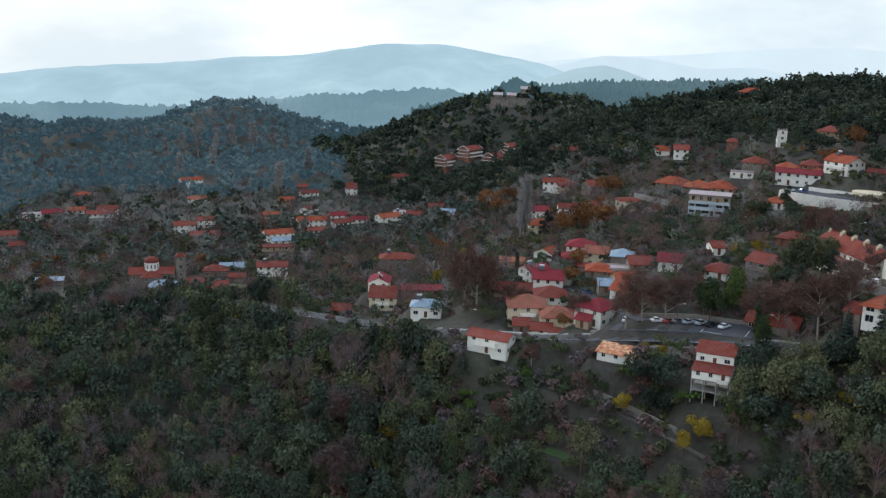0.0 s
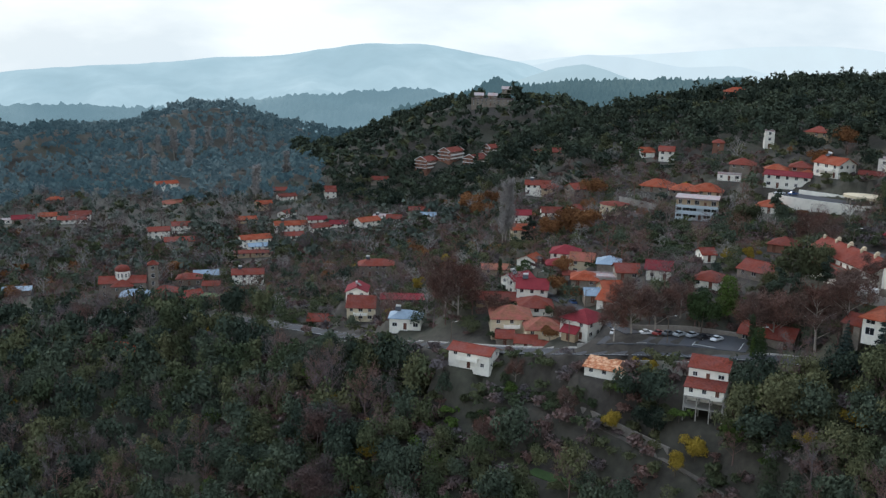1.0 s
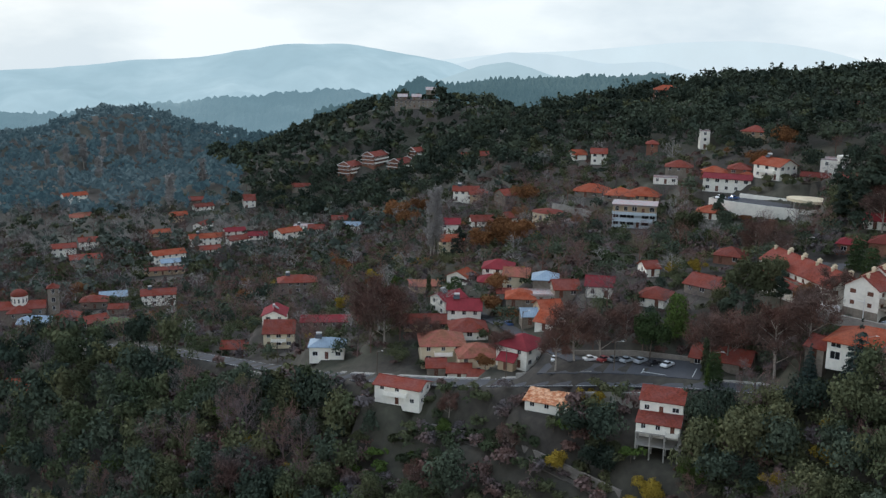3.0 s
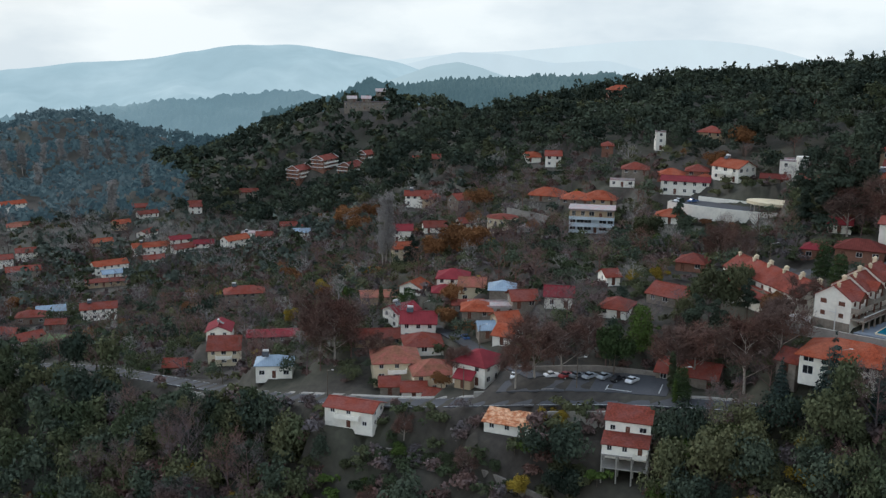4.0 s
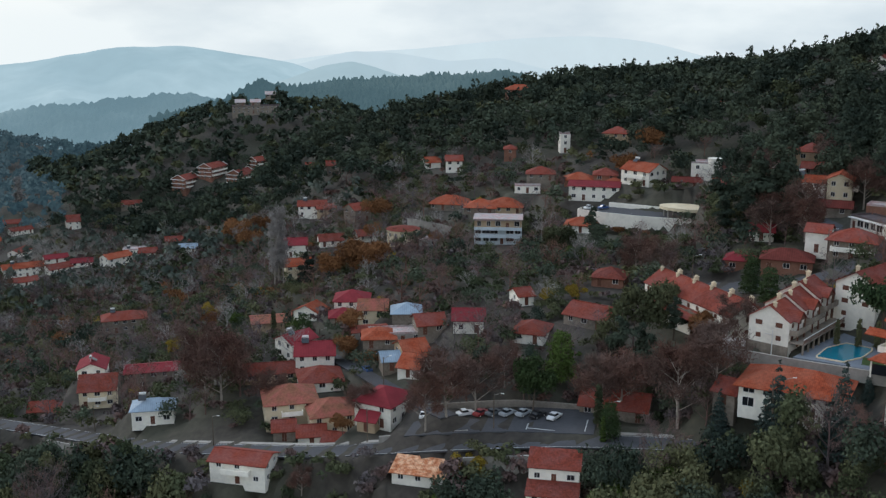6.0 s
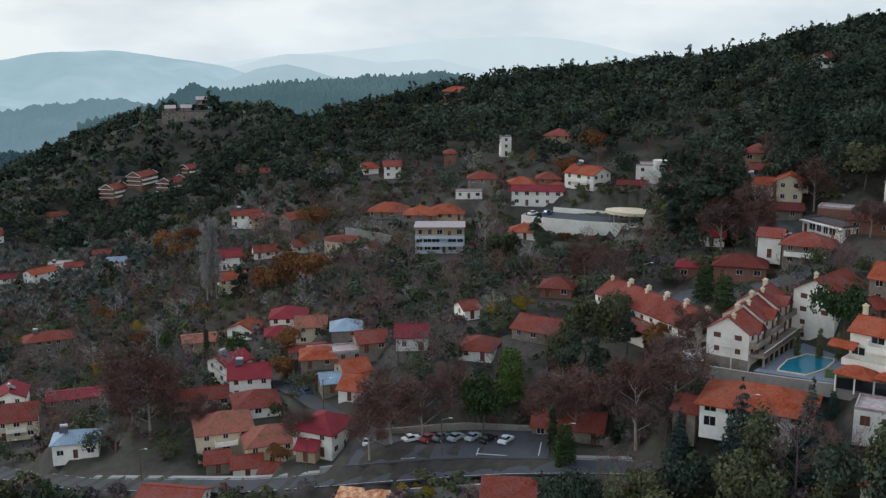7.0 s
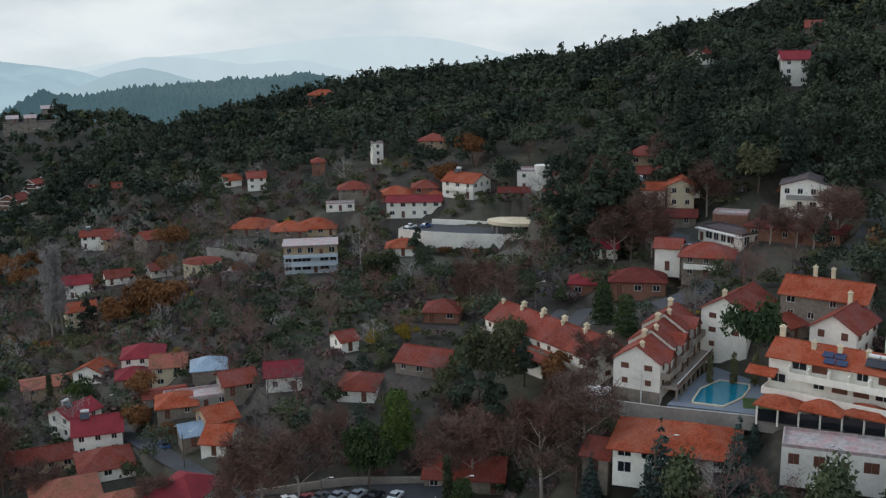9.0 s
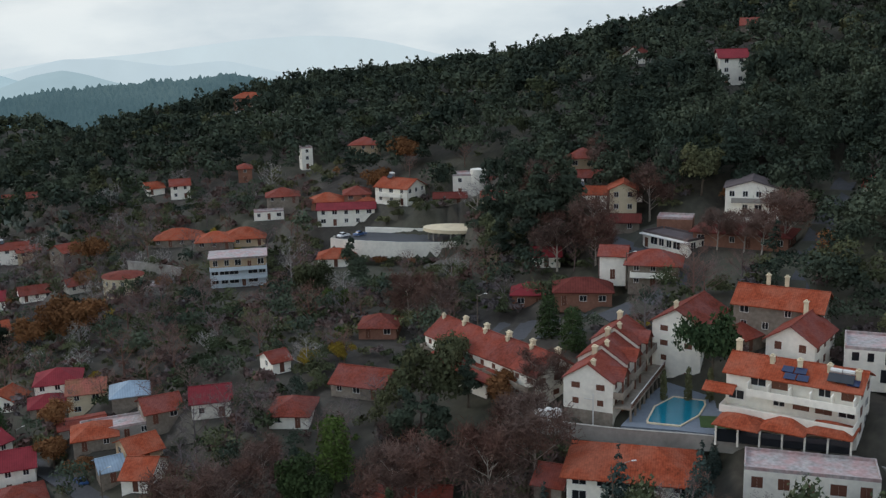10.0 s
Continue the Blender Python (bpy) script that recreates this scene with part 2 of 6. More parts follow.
def heights(x, y):
    """Height of the ground at arrays of places."""
    x, y = np.atleast_1d(np.asarray(x, float)), np.atleast_1d(np.asarray(y, float))
    near = lattice(x, y) + 0.3 * np.clip(x - 340, 0, 250) + 2.5 * np.exp(-((x - 224) / 24) ** 2 - ((y - 610) / 50) ** 2)
    far = np.full_like(x, -54.0)
    for cx, cy, a, rx, ry in FAR_HILLS:
        far = far + a * np.exp(-((x - cx) / rx) ** 2 - ((y - cy) / ry) ** 2)
    far = far - 150 * ease((y - 1150) / 450) - 130 * ease((y - 1600) / 900) - 120 * ease((-x - 700) / 900)
    w = np.maximum(ease((y - 640) / 140), ease((-x - 230) / 120))
    rough = 1.3 * np.sin(x / 13 + 1.3 * np.sin(y / 21)) * np.cos(y / 17) * np.clip((np.abs(x - 40) - 40) / 200, 0.12, 1)
    far_rough = 4 * np.sin(x / 47 + 2 * np.sin(y / 61)) * np.sin(y / 53 + 1.7)
    z = near * (1 - w) + (far + far_rough) * w + rough
    # level plots under houses, yards and roads
    for px, py, c, s, a, b, level, soft in PLOTS:
        reach = a + b + soft
        near_it = np.nonzero((np.abs(x - px) < reach) & (np.abs(y - py) < reach))[0]
        if len(near_it):
            dx, dy = x[near_it] - px, y[near_it] - py
            u, v = dx * c + dy * s, dy * c - dx * s
            out = np.hypot(np.maximum(np.abs(u) - a, 0), np.maximum(np.abs(v) - b, 0))
            k = 1 - ease(out / soft)
            z[near_it] = z[near_it] * (1 - k) + level * k
    return z


def ground_at(x, y):
    return float(heights(x, y)[0])
# ---- end of ground heights ----


def mesh_of(name, verts, faces, *mats):
    me = bpy.data.meshes.new(name)
    me.from_pydata([tuple(v) for v in verts], [], [tuple(f) for f in faces])
    for m in mats:
        me.materials.append(m)
    me.update()
    return me


def spread(lo, hi, step_near, near_lo, near_hi, grow):
    """Grid lines: even between near_lo and near_hi, ever wider outside."""
    line = list(np.arange(near_lo, near_hi + 0.1, step_near))
    s, v = step_near, near_hi
    while v < hi:
        s *= grow
        v = min(v + s, hi)
        line.append(v)
    s, v = step_near, near_lo
    while v > lo:
        s *= grow
        v = max(v - s, lo)
        line.insert(0, v)
    return np.array(line)


def build_ground():
    gx, gy = spread(-4800, 4800, 2.4, -60, 215, 1.05), spread(-3000, 4800, 2.4, 175, 425, 1.05)
    X, Y = np.meshgrid(gx, gy)
    Z = heights(X.ravel(), Y.ravel())
    verts = np.stack([X.ravel(), Y.ravel(), Z], 1)
    nx, ny = len(gx), len(gy)
    i = (np.arange(ny - 1)[:, None] * nx + np.arange(nx - 1)[None, :]).ravel()
    faces = np.stack([i, i + 1, i + nx + 1, i + nx], 1)
    me = mesh_of("ground", verts.tolist(), faces.tolist(), SOIL)
    for p in me.polygons:
        p.use_smooth = True
    tagged(new("ground", me), "steep brown-green village hillside falling into a wooded valley", "ground", kind="structure")


CENTRE = Vector((10.0, 60.0, 82.0))


def hill_range(name, label, dist, depth, crest, mat, rough, seed, fall=0.0, trees=0.0, cuts=260):
    """A range of hills: crest is its skyline in degrees of bearing and of height, seen from over the valley."""
    az = np.linspace(crest[0][0], crest[-1][0], cuts)
    shake = np.random.default_rng(seed)
    el = np.interp(az, [c[0] for c in crest], [c[1] for c in crest])
    kernel = np.ones(9) / 9
    fall = fall or depth * 0.28
    el = np.convolve(np.pad(el, 4, mode="edge"), kernel, "valid")
    verts, faces, rows = [], [], 60 if trees else 26
    for r in range(rows):
        f = r / (rows - 1)
        for a, e in zip(az, el):
            d = dist - depth * (1 - f)
            p = Vector((d * math.sin(radians(a)), d * math.cos(radians(a)), 0))
            top = dist * math.tan(radians(e))
            n = noise.fractal((p + Vector((seed * 900, 0, 0))) * (9.0 / dist), 0.9, 2.0, 5)
            spur = noise.noise(Vector((a * 0.55 + seed, f * 1.2, seed)))
            z = top - (1 - f) ** (1.1 + 0.35 * spur) * fall + rough * n * (0.25 + math.sin(math.pi * f)) + trees * (shake.random() ** 2 - 0.3)
            verts.append(CENTRE + p + Vector((0, 0, z)))
    n = len(az)
    for r in range(rows - 1):
        for k in range(n - 1):
            faces.append((r * n + k, r * n + k + 1, (r + 1) * n + k + 1, (r + 1) * n + k))
    me = mesh_of(name, verts, faces, mat)
    for p in me.polygons:
        p.use_smooth = not trees
    return tagged(new(name, me), label, "hills", kind="structure")


# each range carries its haze in its own paler colour and emission
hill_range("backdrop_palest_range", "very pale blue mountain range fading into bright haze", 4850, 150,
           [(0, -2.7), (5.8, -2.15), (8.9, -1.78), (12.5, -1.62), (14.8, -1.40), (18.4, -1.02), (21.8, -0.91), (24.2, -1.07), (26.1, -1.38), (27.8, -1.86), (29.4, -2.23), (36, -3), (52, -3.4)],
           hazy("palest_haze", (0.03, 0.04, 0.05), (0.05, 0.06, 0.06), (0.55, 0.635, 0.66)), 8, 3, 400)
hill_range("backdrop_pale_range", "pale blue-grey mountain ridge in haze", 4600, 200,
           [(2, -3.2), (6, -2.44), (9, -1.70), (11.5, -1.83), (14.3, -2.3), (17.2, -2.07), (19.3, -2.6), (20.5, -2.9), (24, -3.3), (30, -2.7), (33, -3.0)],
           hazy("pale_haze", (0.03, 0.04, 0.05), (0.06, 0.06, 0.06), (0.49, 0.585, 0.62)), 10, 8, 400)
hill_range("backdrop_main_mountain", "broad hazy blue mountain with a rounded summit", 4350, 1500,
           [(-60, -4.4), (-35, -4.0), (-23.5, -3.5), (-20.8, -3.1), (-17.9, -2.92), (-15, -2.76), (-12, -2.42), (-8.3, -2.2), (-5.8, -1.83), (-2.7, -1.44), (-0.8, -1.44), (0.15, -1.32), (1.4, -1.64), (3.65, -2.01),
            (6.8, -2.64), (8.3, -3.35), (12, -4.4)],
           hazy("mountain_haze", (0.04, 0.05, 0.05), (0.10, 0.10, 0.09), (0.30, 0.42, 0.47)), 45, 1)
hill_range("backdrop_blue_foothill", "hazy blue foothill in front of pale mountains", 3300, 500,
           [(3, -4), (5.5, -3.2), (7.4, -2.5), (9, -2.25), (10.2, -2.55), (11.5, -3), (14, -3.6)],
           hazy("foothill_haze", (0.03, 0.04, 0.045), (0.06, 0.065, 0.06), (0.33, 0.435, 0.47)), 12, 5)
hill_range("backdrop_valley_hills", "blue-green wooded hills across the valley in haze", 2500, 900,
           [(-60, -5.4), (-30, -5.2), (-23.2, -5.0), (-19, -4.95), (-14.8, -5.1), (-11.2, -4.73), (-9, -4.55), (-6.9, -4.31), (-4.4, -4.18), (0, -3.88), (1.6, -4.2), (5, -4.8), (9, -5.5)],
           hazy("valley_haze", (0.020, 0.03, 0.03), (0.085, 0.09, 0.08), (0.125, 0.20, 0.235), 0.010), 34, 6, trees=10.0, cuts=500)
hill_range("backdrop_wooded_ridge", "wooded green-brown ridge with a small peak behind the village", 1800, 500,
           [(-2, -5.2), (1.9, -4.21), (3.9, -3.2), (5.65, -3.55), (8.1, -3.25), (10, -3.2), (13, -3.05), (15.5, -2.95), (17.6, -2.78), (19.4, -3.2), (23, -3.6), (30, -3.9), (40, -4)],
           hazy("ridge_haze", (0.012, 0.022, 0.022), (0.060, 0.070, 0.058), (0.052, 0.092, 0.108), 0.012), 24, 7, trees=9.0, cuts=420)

# ---- houses ----
FOOTPRINTS = []  # places that trees keep clear of: x, y, radius


def part(name, me, parent, label="", m=None):
    ob = new(name, me)
    ob.parent = parent
    if m is not None:
        ob.matrix_basis = m
    return tagged(ob, label)


def thing(name, x, y, z, turn, label, category, group=""):
    ob = new(name)
    ob.empty_display_size = 0.5
    ob.matrix_world = pose(x, y, z, 0, 0, turn)
    return tagged(ob, label, category, group)


class Shape:
    """Collects faces of one mesh, with a material slot each."""

    def __init__(self):
        self.v, self.f, self.s = [], [], []

    def quad(self, pts, slot=0):
        k = len(self.v)
        self.v += [tuple(p) for p in pts]
        self.f.append(tuple(range(k, k + len(pts))))
        self.s.append(slot)

    def box(self, x0, y0, z0, x1, y1, z1, slot=0):
        a = [(x0, y0, z0), (x1, y0, z0), (x1, y1, z0), (x0, y1, z0), (x0, y0, z1), (x1, y0, z1), (x1, y1, z1), (x0, y1, z1)]
        for q in ((0, 3, 2, 1), (4, 5, 6, 7), (0, 1, 5, 4), (1, 2, 6, 5), (2, 3, 7, 6), (3, 0, 4, 7)):
            self.quad([a[i] for i in q], slot)

    def slab(self, pts, thick, slot=0):
        """A sloping plate: its top corners, and its thickness downwards."""
        low = [(p[0], p[1], p[2] - thick) for p in pts]
        self.quad(pts, slot)
        self.quad(low[::-1], slot)
        for k in range(len(pts)):
            j = (k + 1) % len(pts)
            self.quad([low[k], low[j], pts[j], pts[k]], slot)

    def tube(self, a, b, r0, r1, n=5, slot=0):
        a, b = Vector(a), Vector(b)
        d = (b - a).normalized()
        u = d.orthogonal().normalized()
        w = d.cross(u)
        ring = lambda c, r: [c + u * (r * math.cos(6.2832 * k / n)) + w * (r * math.sin(6.2832 * k / n)) for k in range(n)]
        p, q = ring(a, r0), ring(b, r1)
        for k in range(n):
            j = (k + 1) % n
            self.quad([p[k], p[j], q[j], q[k]], slot)
        self.quad(q, slot)

    def mesh(self, name, *mats):
        me = mesh_of(name, self.v, self.f, *mats)
        for p, s in zip(me.polygons, self.s):
            p.material_index = s
        return me


def facade(sh, corner, along, out, width, low, high, openings, deep=0.14):
    """A wall face with real openings: cells between the cuts, and reveals round each opening."""
    a, o = Vector((along[0], along[1], 0)), Vector((out[0], out[1], 0))
    at = lambda u, z, d=0.0: tuple(Vector(corner) + a * u - o * d + Vector((0, 0, z)))
    us = sorted({0.0, width, *[v for u0, u1, z0, z1 in openings for v in (u0, u1)]})
    zs = sorted({low, high, *[v for u0, u1, z0, z1 in openings for v in (z0, z1)]})
    for u0, u1 in zip(us, us[1:]):
        for z0, z1 in zip(zs, zs[1:]):
            mu, mz = (u0 + u1) / 2, (z0 + z1) / 2
            if any(p0 < mu < p1 and q0 < mz < q1 for p0, p1, q0, q1 in openings):
                continue
            sh.quad([at(u0, z0), at(u1, z0), at(u1, z1), at(u0, z1)])
    for u0, u1, z0, z1 in openings:
        c = [(u0, z0), (u1, z0), (u1, z1), (u0, z1)]
        for k in range(4):
            (p, q), (r, s) = c[k], c[(k + 1) % 4]
            sh.quad([at(p, q), at(p, q, deep), at(r, s, deep), at(r, s)])


WINDOWS = {}


def window_meshes(w, h):
    """Meshes of a window of that size: the frame with two lights, the glass, and one closed shutter leaf. The outside faces -y."""
    key = (round(w, 2), round(h, 2))
    if key not in WINDOWS:
        t = 0.08
        us, zs = [-w / 2, -w / 2 + t, -t / 2, t / 2, w / 2 - t, w / 2], [-h / 2, -h / 2 + t, h / 2 - t, h / 2]
        fr = Shape()
        for a in range(5):
            for b in range(3):
                if b == 1 and a in (1, 3):
                    u0, u1, z0, z1 = us[a], us[a + 1], zs[1], zs[2]
                    for p, q in (((u0, z0), (u1, z0)), ((u1, z0), (u1, z1)), ((u1, z1), (u0, z1)), ((u0, z1), (u0, z0))):
                        fr.quad([(p[0], -0.05, p[1]), (p[0], 0.0, p[1]), (q[0], 0.0, q[1]), (q[0], -0.05, q[1])])
                else:
                    fr.quad([(us[a], -0.05, zs[b]), (us[a + 1], -0.05, zs[b]), (us[a + 1], -0.05, zs[b + 1]), (us[a], -0.05, zs[b + 1])])
        gl = Shape()
        gl.box(-w / 2, 0.0, -h / 2, w / 2, 0.02, h / 2)
        sh = Shape()
        sh.box(-w / 4 + 0.01, -0.1, -h / 2 + 0.01, w / 4 - 0.01, -0.055, h / 2 - 0.01)
        WINDOWS[key] = (fr.mesh("window", FRAME), gl.mesh("pane", GLASS), sh.mesh("shutter", BROWNWOOD))
    return WINDOWS[key]


def window(h, w, tall, m, looks="glass", name="window"):
    fr, gl, leaf = window_meshes(w, tall)
    ob = part(name, fr, h, m=m)
    if looks == "glass":
        part("pane", gl, ob)
    else:
        for s in (-1, 1):
            part("shutter", leaf, ob, m=pose(s * w / 4, 0, 0))
    return ob


def roof_shape(sh, kind, w, d, eave, pitch, over, thick=0.16, x0=0.0, y0=0.0):
    """A roof over a w x d block, ridge along x. Returns the height of its ridge."""
    rise = math.tan(radians(pitch))
    X, Y = w / 2 + over, d / 2 + over
    low = eave - over * rise * 0.6
    if kind == "gable":
        top = low + Y * rise
        for s in (-1, 1):
            p = [(x0 - X, y0 + s * Y, low), (x0 + X, y0 + s * Y, low), (x0 + X, y0, top), (x0 - X, y0, top)]
            sh.slab(p if s < 0 else p[::-1], thick)
        sh.box(x0 - X, y0 - 0.12, top - 0.05, x0 + X, y0 + 0.12, top + 0.06)
    elif kind == "hip":
        run = min(X, Y)
        top = low + run * rise
        rx, ry = max(X - run, 0.05), max(Y - run, 0.05)
        a = [(x0 - X, y0 - Y, low), (x0 + X, y0 - Y, low), (x0 + X, y0 + Y, low), (x0 - X, y0 + Y, low)]
        if X >= Y:
            r = [(x0 - rx, y0, top), (x0 + rx, y0, top)]
            faces = [[a[0], a[1], r[1], r[0]], [a[1], a[2], r[1]], [a[2], a[3], r[0], r[1]], [a[3], a[0], r[0]]]
        else:
            r = [(x0, y0 - ry, top), (x0, y0 + ry, top)]
            faces = [[a[0], a[1], r[0]], [a[1], a[2], r[1], r[0]], [a[2], a[3], r[1]], [a[3], a[0], r[0], r[1]]]
        for f in faces:
            sh.slab(f, thick)
    elif kind == "shed":
        top = low + 2 * Y * rise
        sh.slab([(x0 - X, y0 - Y, low), (x0 + X, y0 - Y, low), (x0 + X, y0 + Y, top), (x0 - X, y0 + Y, top)], thick)
    else:
        top = eave + 0.5
        for q in ((-w / 2, -d / 2, w / 2, -d / 2 + 0.2), (-w / 2, d / 2 - 0.2, w / 2, d / 2), (-w / 2, -d / 2 + 0.2, -w / 2 + 0.2, d / 2 - 0.2), (w / 2 - 0.2, -d / 2 + 0.2, w / 2, d / 2 - 0.2)):
            sh.box(x0 + q[0], y0 + q[1], eave, x0 + q[2], y0 + q[3], top)
        sh.box(x0 - w / 2 + 0.2, y0 - d / 2 + 0.2, eave - 0.1, x0 + w / 2 - 0.2, y0 + d / 2 - 0.2, eave + 0.1)
    return top


def block(h, w, d, storeys, wall, roof, kind, pitch=25, over=0.5, x0=0.0, y0=0.0, base=-3.0, floor=0.0, tall=2.5, looks="glass", seed=0, sides="fblr",
          plain=False, win=(1.1, 1.25), gap=3.1, eave_up=0.0):
    """One block of a house: walls with openings, its windows, a door, and its roof. Ridge along the block's x."""
    rng = random.Random(seed)
    eave = floor + storeys * tall + eave_up
    sh = Shape()
    spec = {"f": ((x0 - w / 2, y0 - d / 2), (1, 0), (0, -1), w, 0), "r": ((x0 + w / 2, y0 - d / 2), (0, 1), (1, 0), d, 90),
            "b": ((x0 + w / 2, y0 + d / 2), (-1, 0), (0, 1), w, 180), "l": ((x0 - w / 2, y0 + d / 2), (0, -1), (-1, 0), d, 270)}
    for side, (c, a, o, width, turn) in spec.items():
        openings = []
        if side in sides and not plain:
            n = max(1, int(width / gap))
            for s in range(storeys):
                for k in range(n):
                    u = width * (k + 0.5) / n
                    door = s == 0 and side == "f" and k == seed % n
                    ww, hh = (1.0, 2.05) if door else (win[0] * rng.choice((1, 1, 1.35)), win[1])
                    z0 = floor + s * tall + (0.05 if door else 0.95)
                    if u - ww / 2 > 0.25 and u + ww / 2 < width - 0.25 and (door or rng.random() < 0.9):
                        openings.append((u - ww / 2, u + ww / 2, z0, z0 + hh))
                        mid = Vector((c[0], c[1], 0)) + Vector((a[0], a[1], 0)) * u - Vector((o[0], o[1], 0)) * 0.1
                        window(h, ww, hh, pose(mid.x, mid.y, z0 + hh / 2, 0, 0, turn), "shutter" if door else looks if looks != "mixed" else rng.choice(("glass", "shutter")), "door" if door else "window")
        facade(sh, (c[0], c[1], 0), a, o, width, base, eave, openings)
    if kind == "gable":
        rise = math.tan(radians(pitch)) * d / 2
        for s in (-1, 1):
            p = [(x0 + s * w / 2, y0 - d / 2, eave), (x0 + s * w / 2, y0 + d / 2, eave), (x0 + s * w / 2, y0, eave + rise)]
            sh.quad(p if s > 0 else p[::-1])
    if kind == "shed":
        rise = math.tan(radians(pitch)) * d
        sh.quad([(x0 - w / 2, y0 + d / 2, eave), (x0 + w / 2, y0 + d / 2, eave), (x0 + w / 2, y0 + d / 2, eave + rise), (x0 - w / 2, y0 + d / 2, eave + rise)][::-1])
        for s in (-1, 1):
            sh.quad([(x0 + s * w / 2, y0 - d / 2, eave), (x0 + s * w / 2, y0 + d / 2, eave), (x0 + s * w / 2, y0 + d / 2, eave + rise)][::s])
    part("wall", sh.mesh("wall", WALLS[wall]), h)
    rf = Shape()
    top = roof_shape(rf, kind, w, d, eave, pitch, over if kind != "flat" else 0, x0=x0, y0=y0)
    part("roof", rf.mesh("roof", ROOFS[roof]), h)
    return top


def chimney(h, x, y, z, tall=1.6, wide=0.6):
    sh = Shape()
    a = wide / 2
    sh.box(x - a, y - a, z - 1.2, x + a, y + a, z + tall)
    sh.box(x - a - 0.1, y - a - 0.1, z + tall, x + a + 0.1, y + a + 0.1, z + tall + 0.15)
    sh.box(x - a * 0.6, y - a * 0.6, z + tall + 0.15, x + a * 0.6, y + a * 0.6, z + tall + 0.4)
    part("chimney", sh.mesh("chimney", WALLS["cream"]), h)


def boiler(h, x, y, z):
    """A roof-top water heater: a white tank on a frame with a sloping dark panel."""
    sh = Shape()
    sh.tube((x - 0.8, y, z + 1.2), (x + 0.8, y, z + 1.2), 0.35, 0.35, 8)
    sh.box(x - 0.7, y - 0.05, z - 0.6, x - 0.62, y + 0.05, z + 0.9)
    sh.box(x + 0.62, y - 0.05, z - 0.6, x + 0.7, y + 0.05, z + 0.9)
    sh.slab([(x - 0.9, y - 1.7, z + 0.1), (x + 0.9, y - 1.7, z + 0.1), (x + 0.9, y - 0.4, z + 0.95), (x - 0.9, y - 0.4, z + 0.95)], 0.08, 1)
    part("water_heater", sh.mesh("water_heater", FRAME, GLASS), h)


def balcony(h, x, y, z, w, deep=1.3, wall="white"):
    """A balcony slab with a parapet on a block's front."""
    sh = Shape()
    sh.box(x - w / 2, y - deep, z - 0.18, x + w / 2, y, z)
    sh.box(x - w / 2, y - deep, z, x + w / 2, y - deep + 0.12, z + 0.9)
    for s in (-1, 1):
        sh.box(x + s * (w / 2 - 0.06) - 0.06, y - deep + 0.12, z, x + s * (w / 2 - 0.06) + 0.06, y, z + 0.9)
    part("balcony", sh.mesh("balcony", WALLS[wall]), h)


HOUSE_COUNT = [0]
TONES = {"rusty": "rusty brown-roofed", "red": "red-tiled", "orange": "orange-tiled", "maroon": "maroon-roofed", "brown": "faded brown-tiled", "grey": "grey-blue metal-roofed", "flat": "flat-roofed", "dark": "dark-roofed", "mottled": "mottled-tiled"}
FORMS = {"gable": "gabled", "hip": "hipped", "shed": "lean-to", "flat": "boxy"}


def house(x, y, turn, w, d, storeys=2, wall="white", roof="red", kind="gable", name="house", label="", lift=None, z=None, chim=0, tank=0, bal=0, **more):
    HOUSE_COUNT[0] += 1
    z_free = z is None
    c, s = math.cos(radians(turn)), math.sin(radians(turn))
    spots = [ground_at(x + c * u * w / 2 - s * v * d / 2, y + s * u * w / 2 + c * v * d / 2) for u, v in ((0, 0), (-1, -1), (1, -1), (1, 1), (-1, 1))]
    z = z if z is not None else spots[0] + (lift if lift is not None else (-0.9 if storeys > 1 else 0.0))
    plot(x, y, turn, w + 3.6, d + 4.0, z - 0.15)
    label = label or f"{'one' if storeys == 1 else 'two' if storeys == 2 else 'three'}-storey {wall} {FORMS[kind]} {TONES[roof]} village house"
    h = thing(name, x, y, z, turn, label, "house", "village houses")
    top = block(h, w, d, storeys, wall, roof, kind, base=max(min(spots) - z - 1.0, -3.5 if z_free else -1.3), seed=HOUSE_COUNT[0], **more)
    rng = random.Random(HOUSE_COUNT[0])
    for k in range(chim):
        chimney(h, (rng.random() - 0.5) * w * 0.7, 0.4, top)
    for k in range(tank):
        boiler(h, w * (-0.25 + 0.5 * k), 0.2, top - 0.1)
    if bal:
        balcony(h, 0, -d / 2, storeys * 2.5 - 2.5, w * bal)
    FOOTPRINTS.append((x, y, math.hypot(w, d) * 0.42))
    if y > 385:
        a = Vector((20 - x, 60 - y, 0)).normalized()
        for k in (6, 11, 16):
            FOOTPRINTS.append((x + a.x * k, y + a.y * k, max(w, d) * 0.45))  # open terraces below the house
    if z_free:
        FOOTPRINTS.append((x + s * (d / 2 + 4), y - c * (d / 2 + 4), w * 0.42))  # front yard
    return h

# ---- roads, walls, car park ----
ROAD = [(-300, 470, -53), (-171, 442, -47.5), (-107, 420, -41), (-63, 376, -29), (-25, 331, -20), (-2, 297, -11.5), (29, 268, -3.5), (56, 252, 2.2), (72, 244, 4.6), (88, 234, 6.6), (99, 223, 8.8), (112, 211, 11.6), (127, 201, 13.8), (150, 188, 17), (190, 170, 24)]


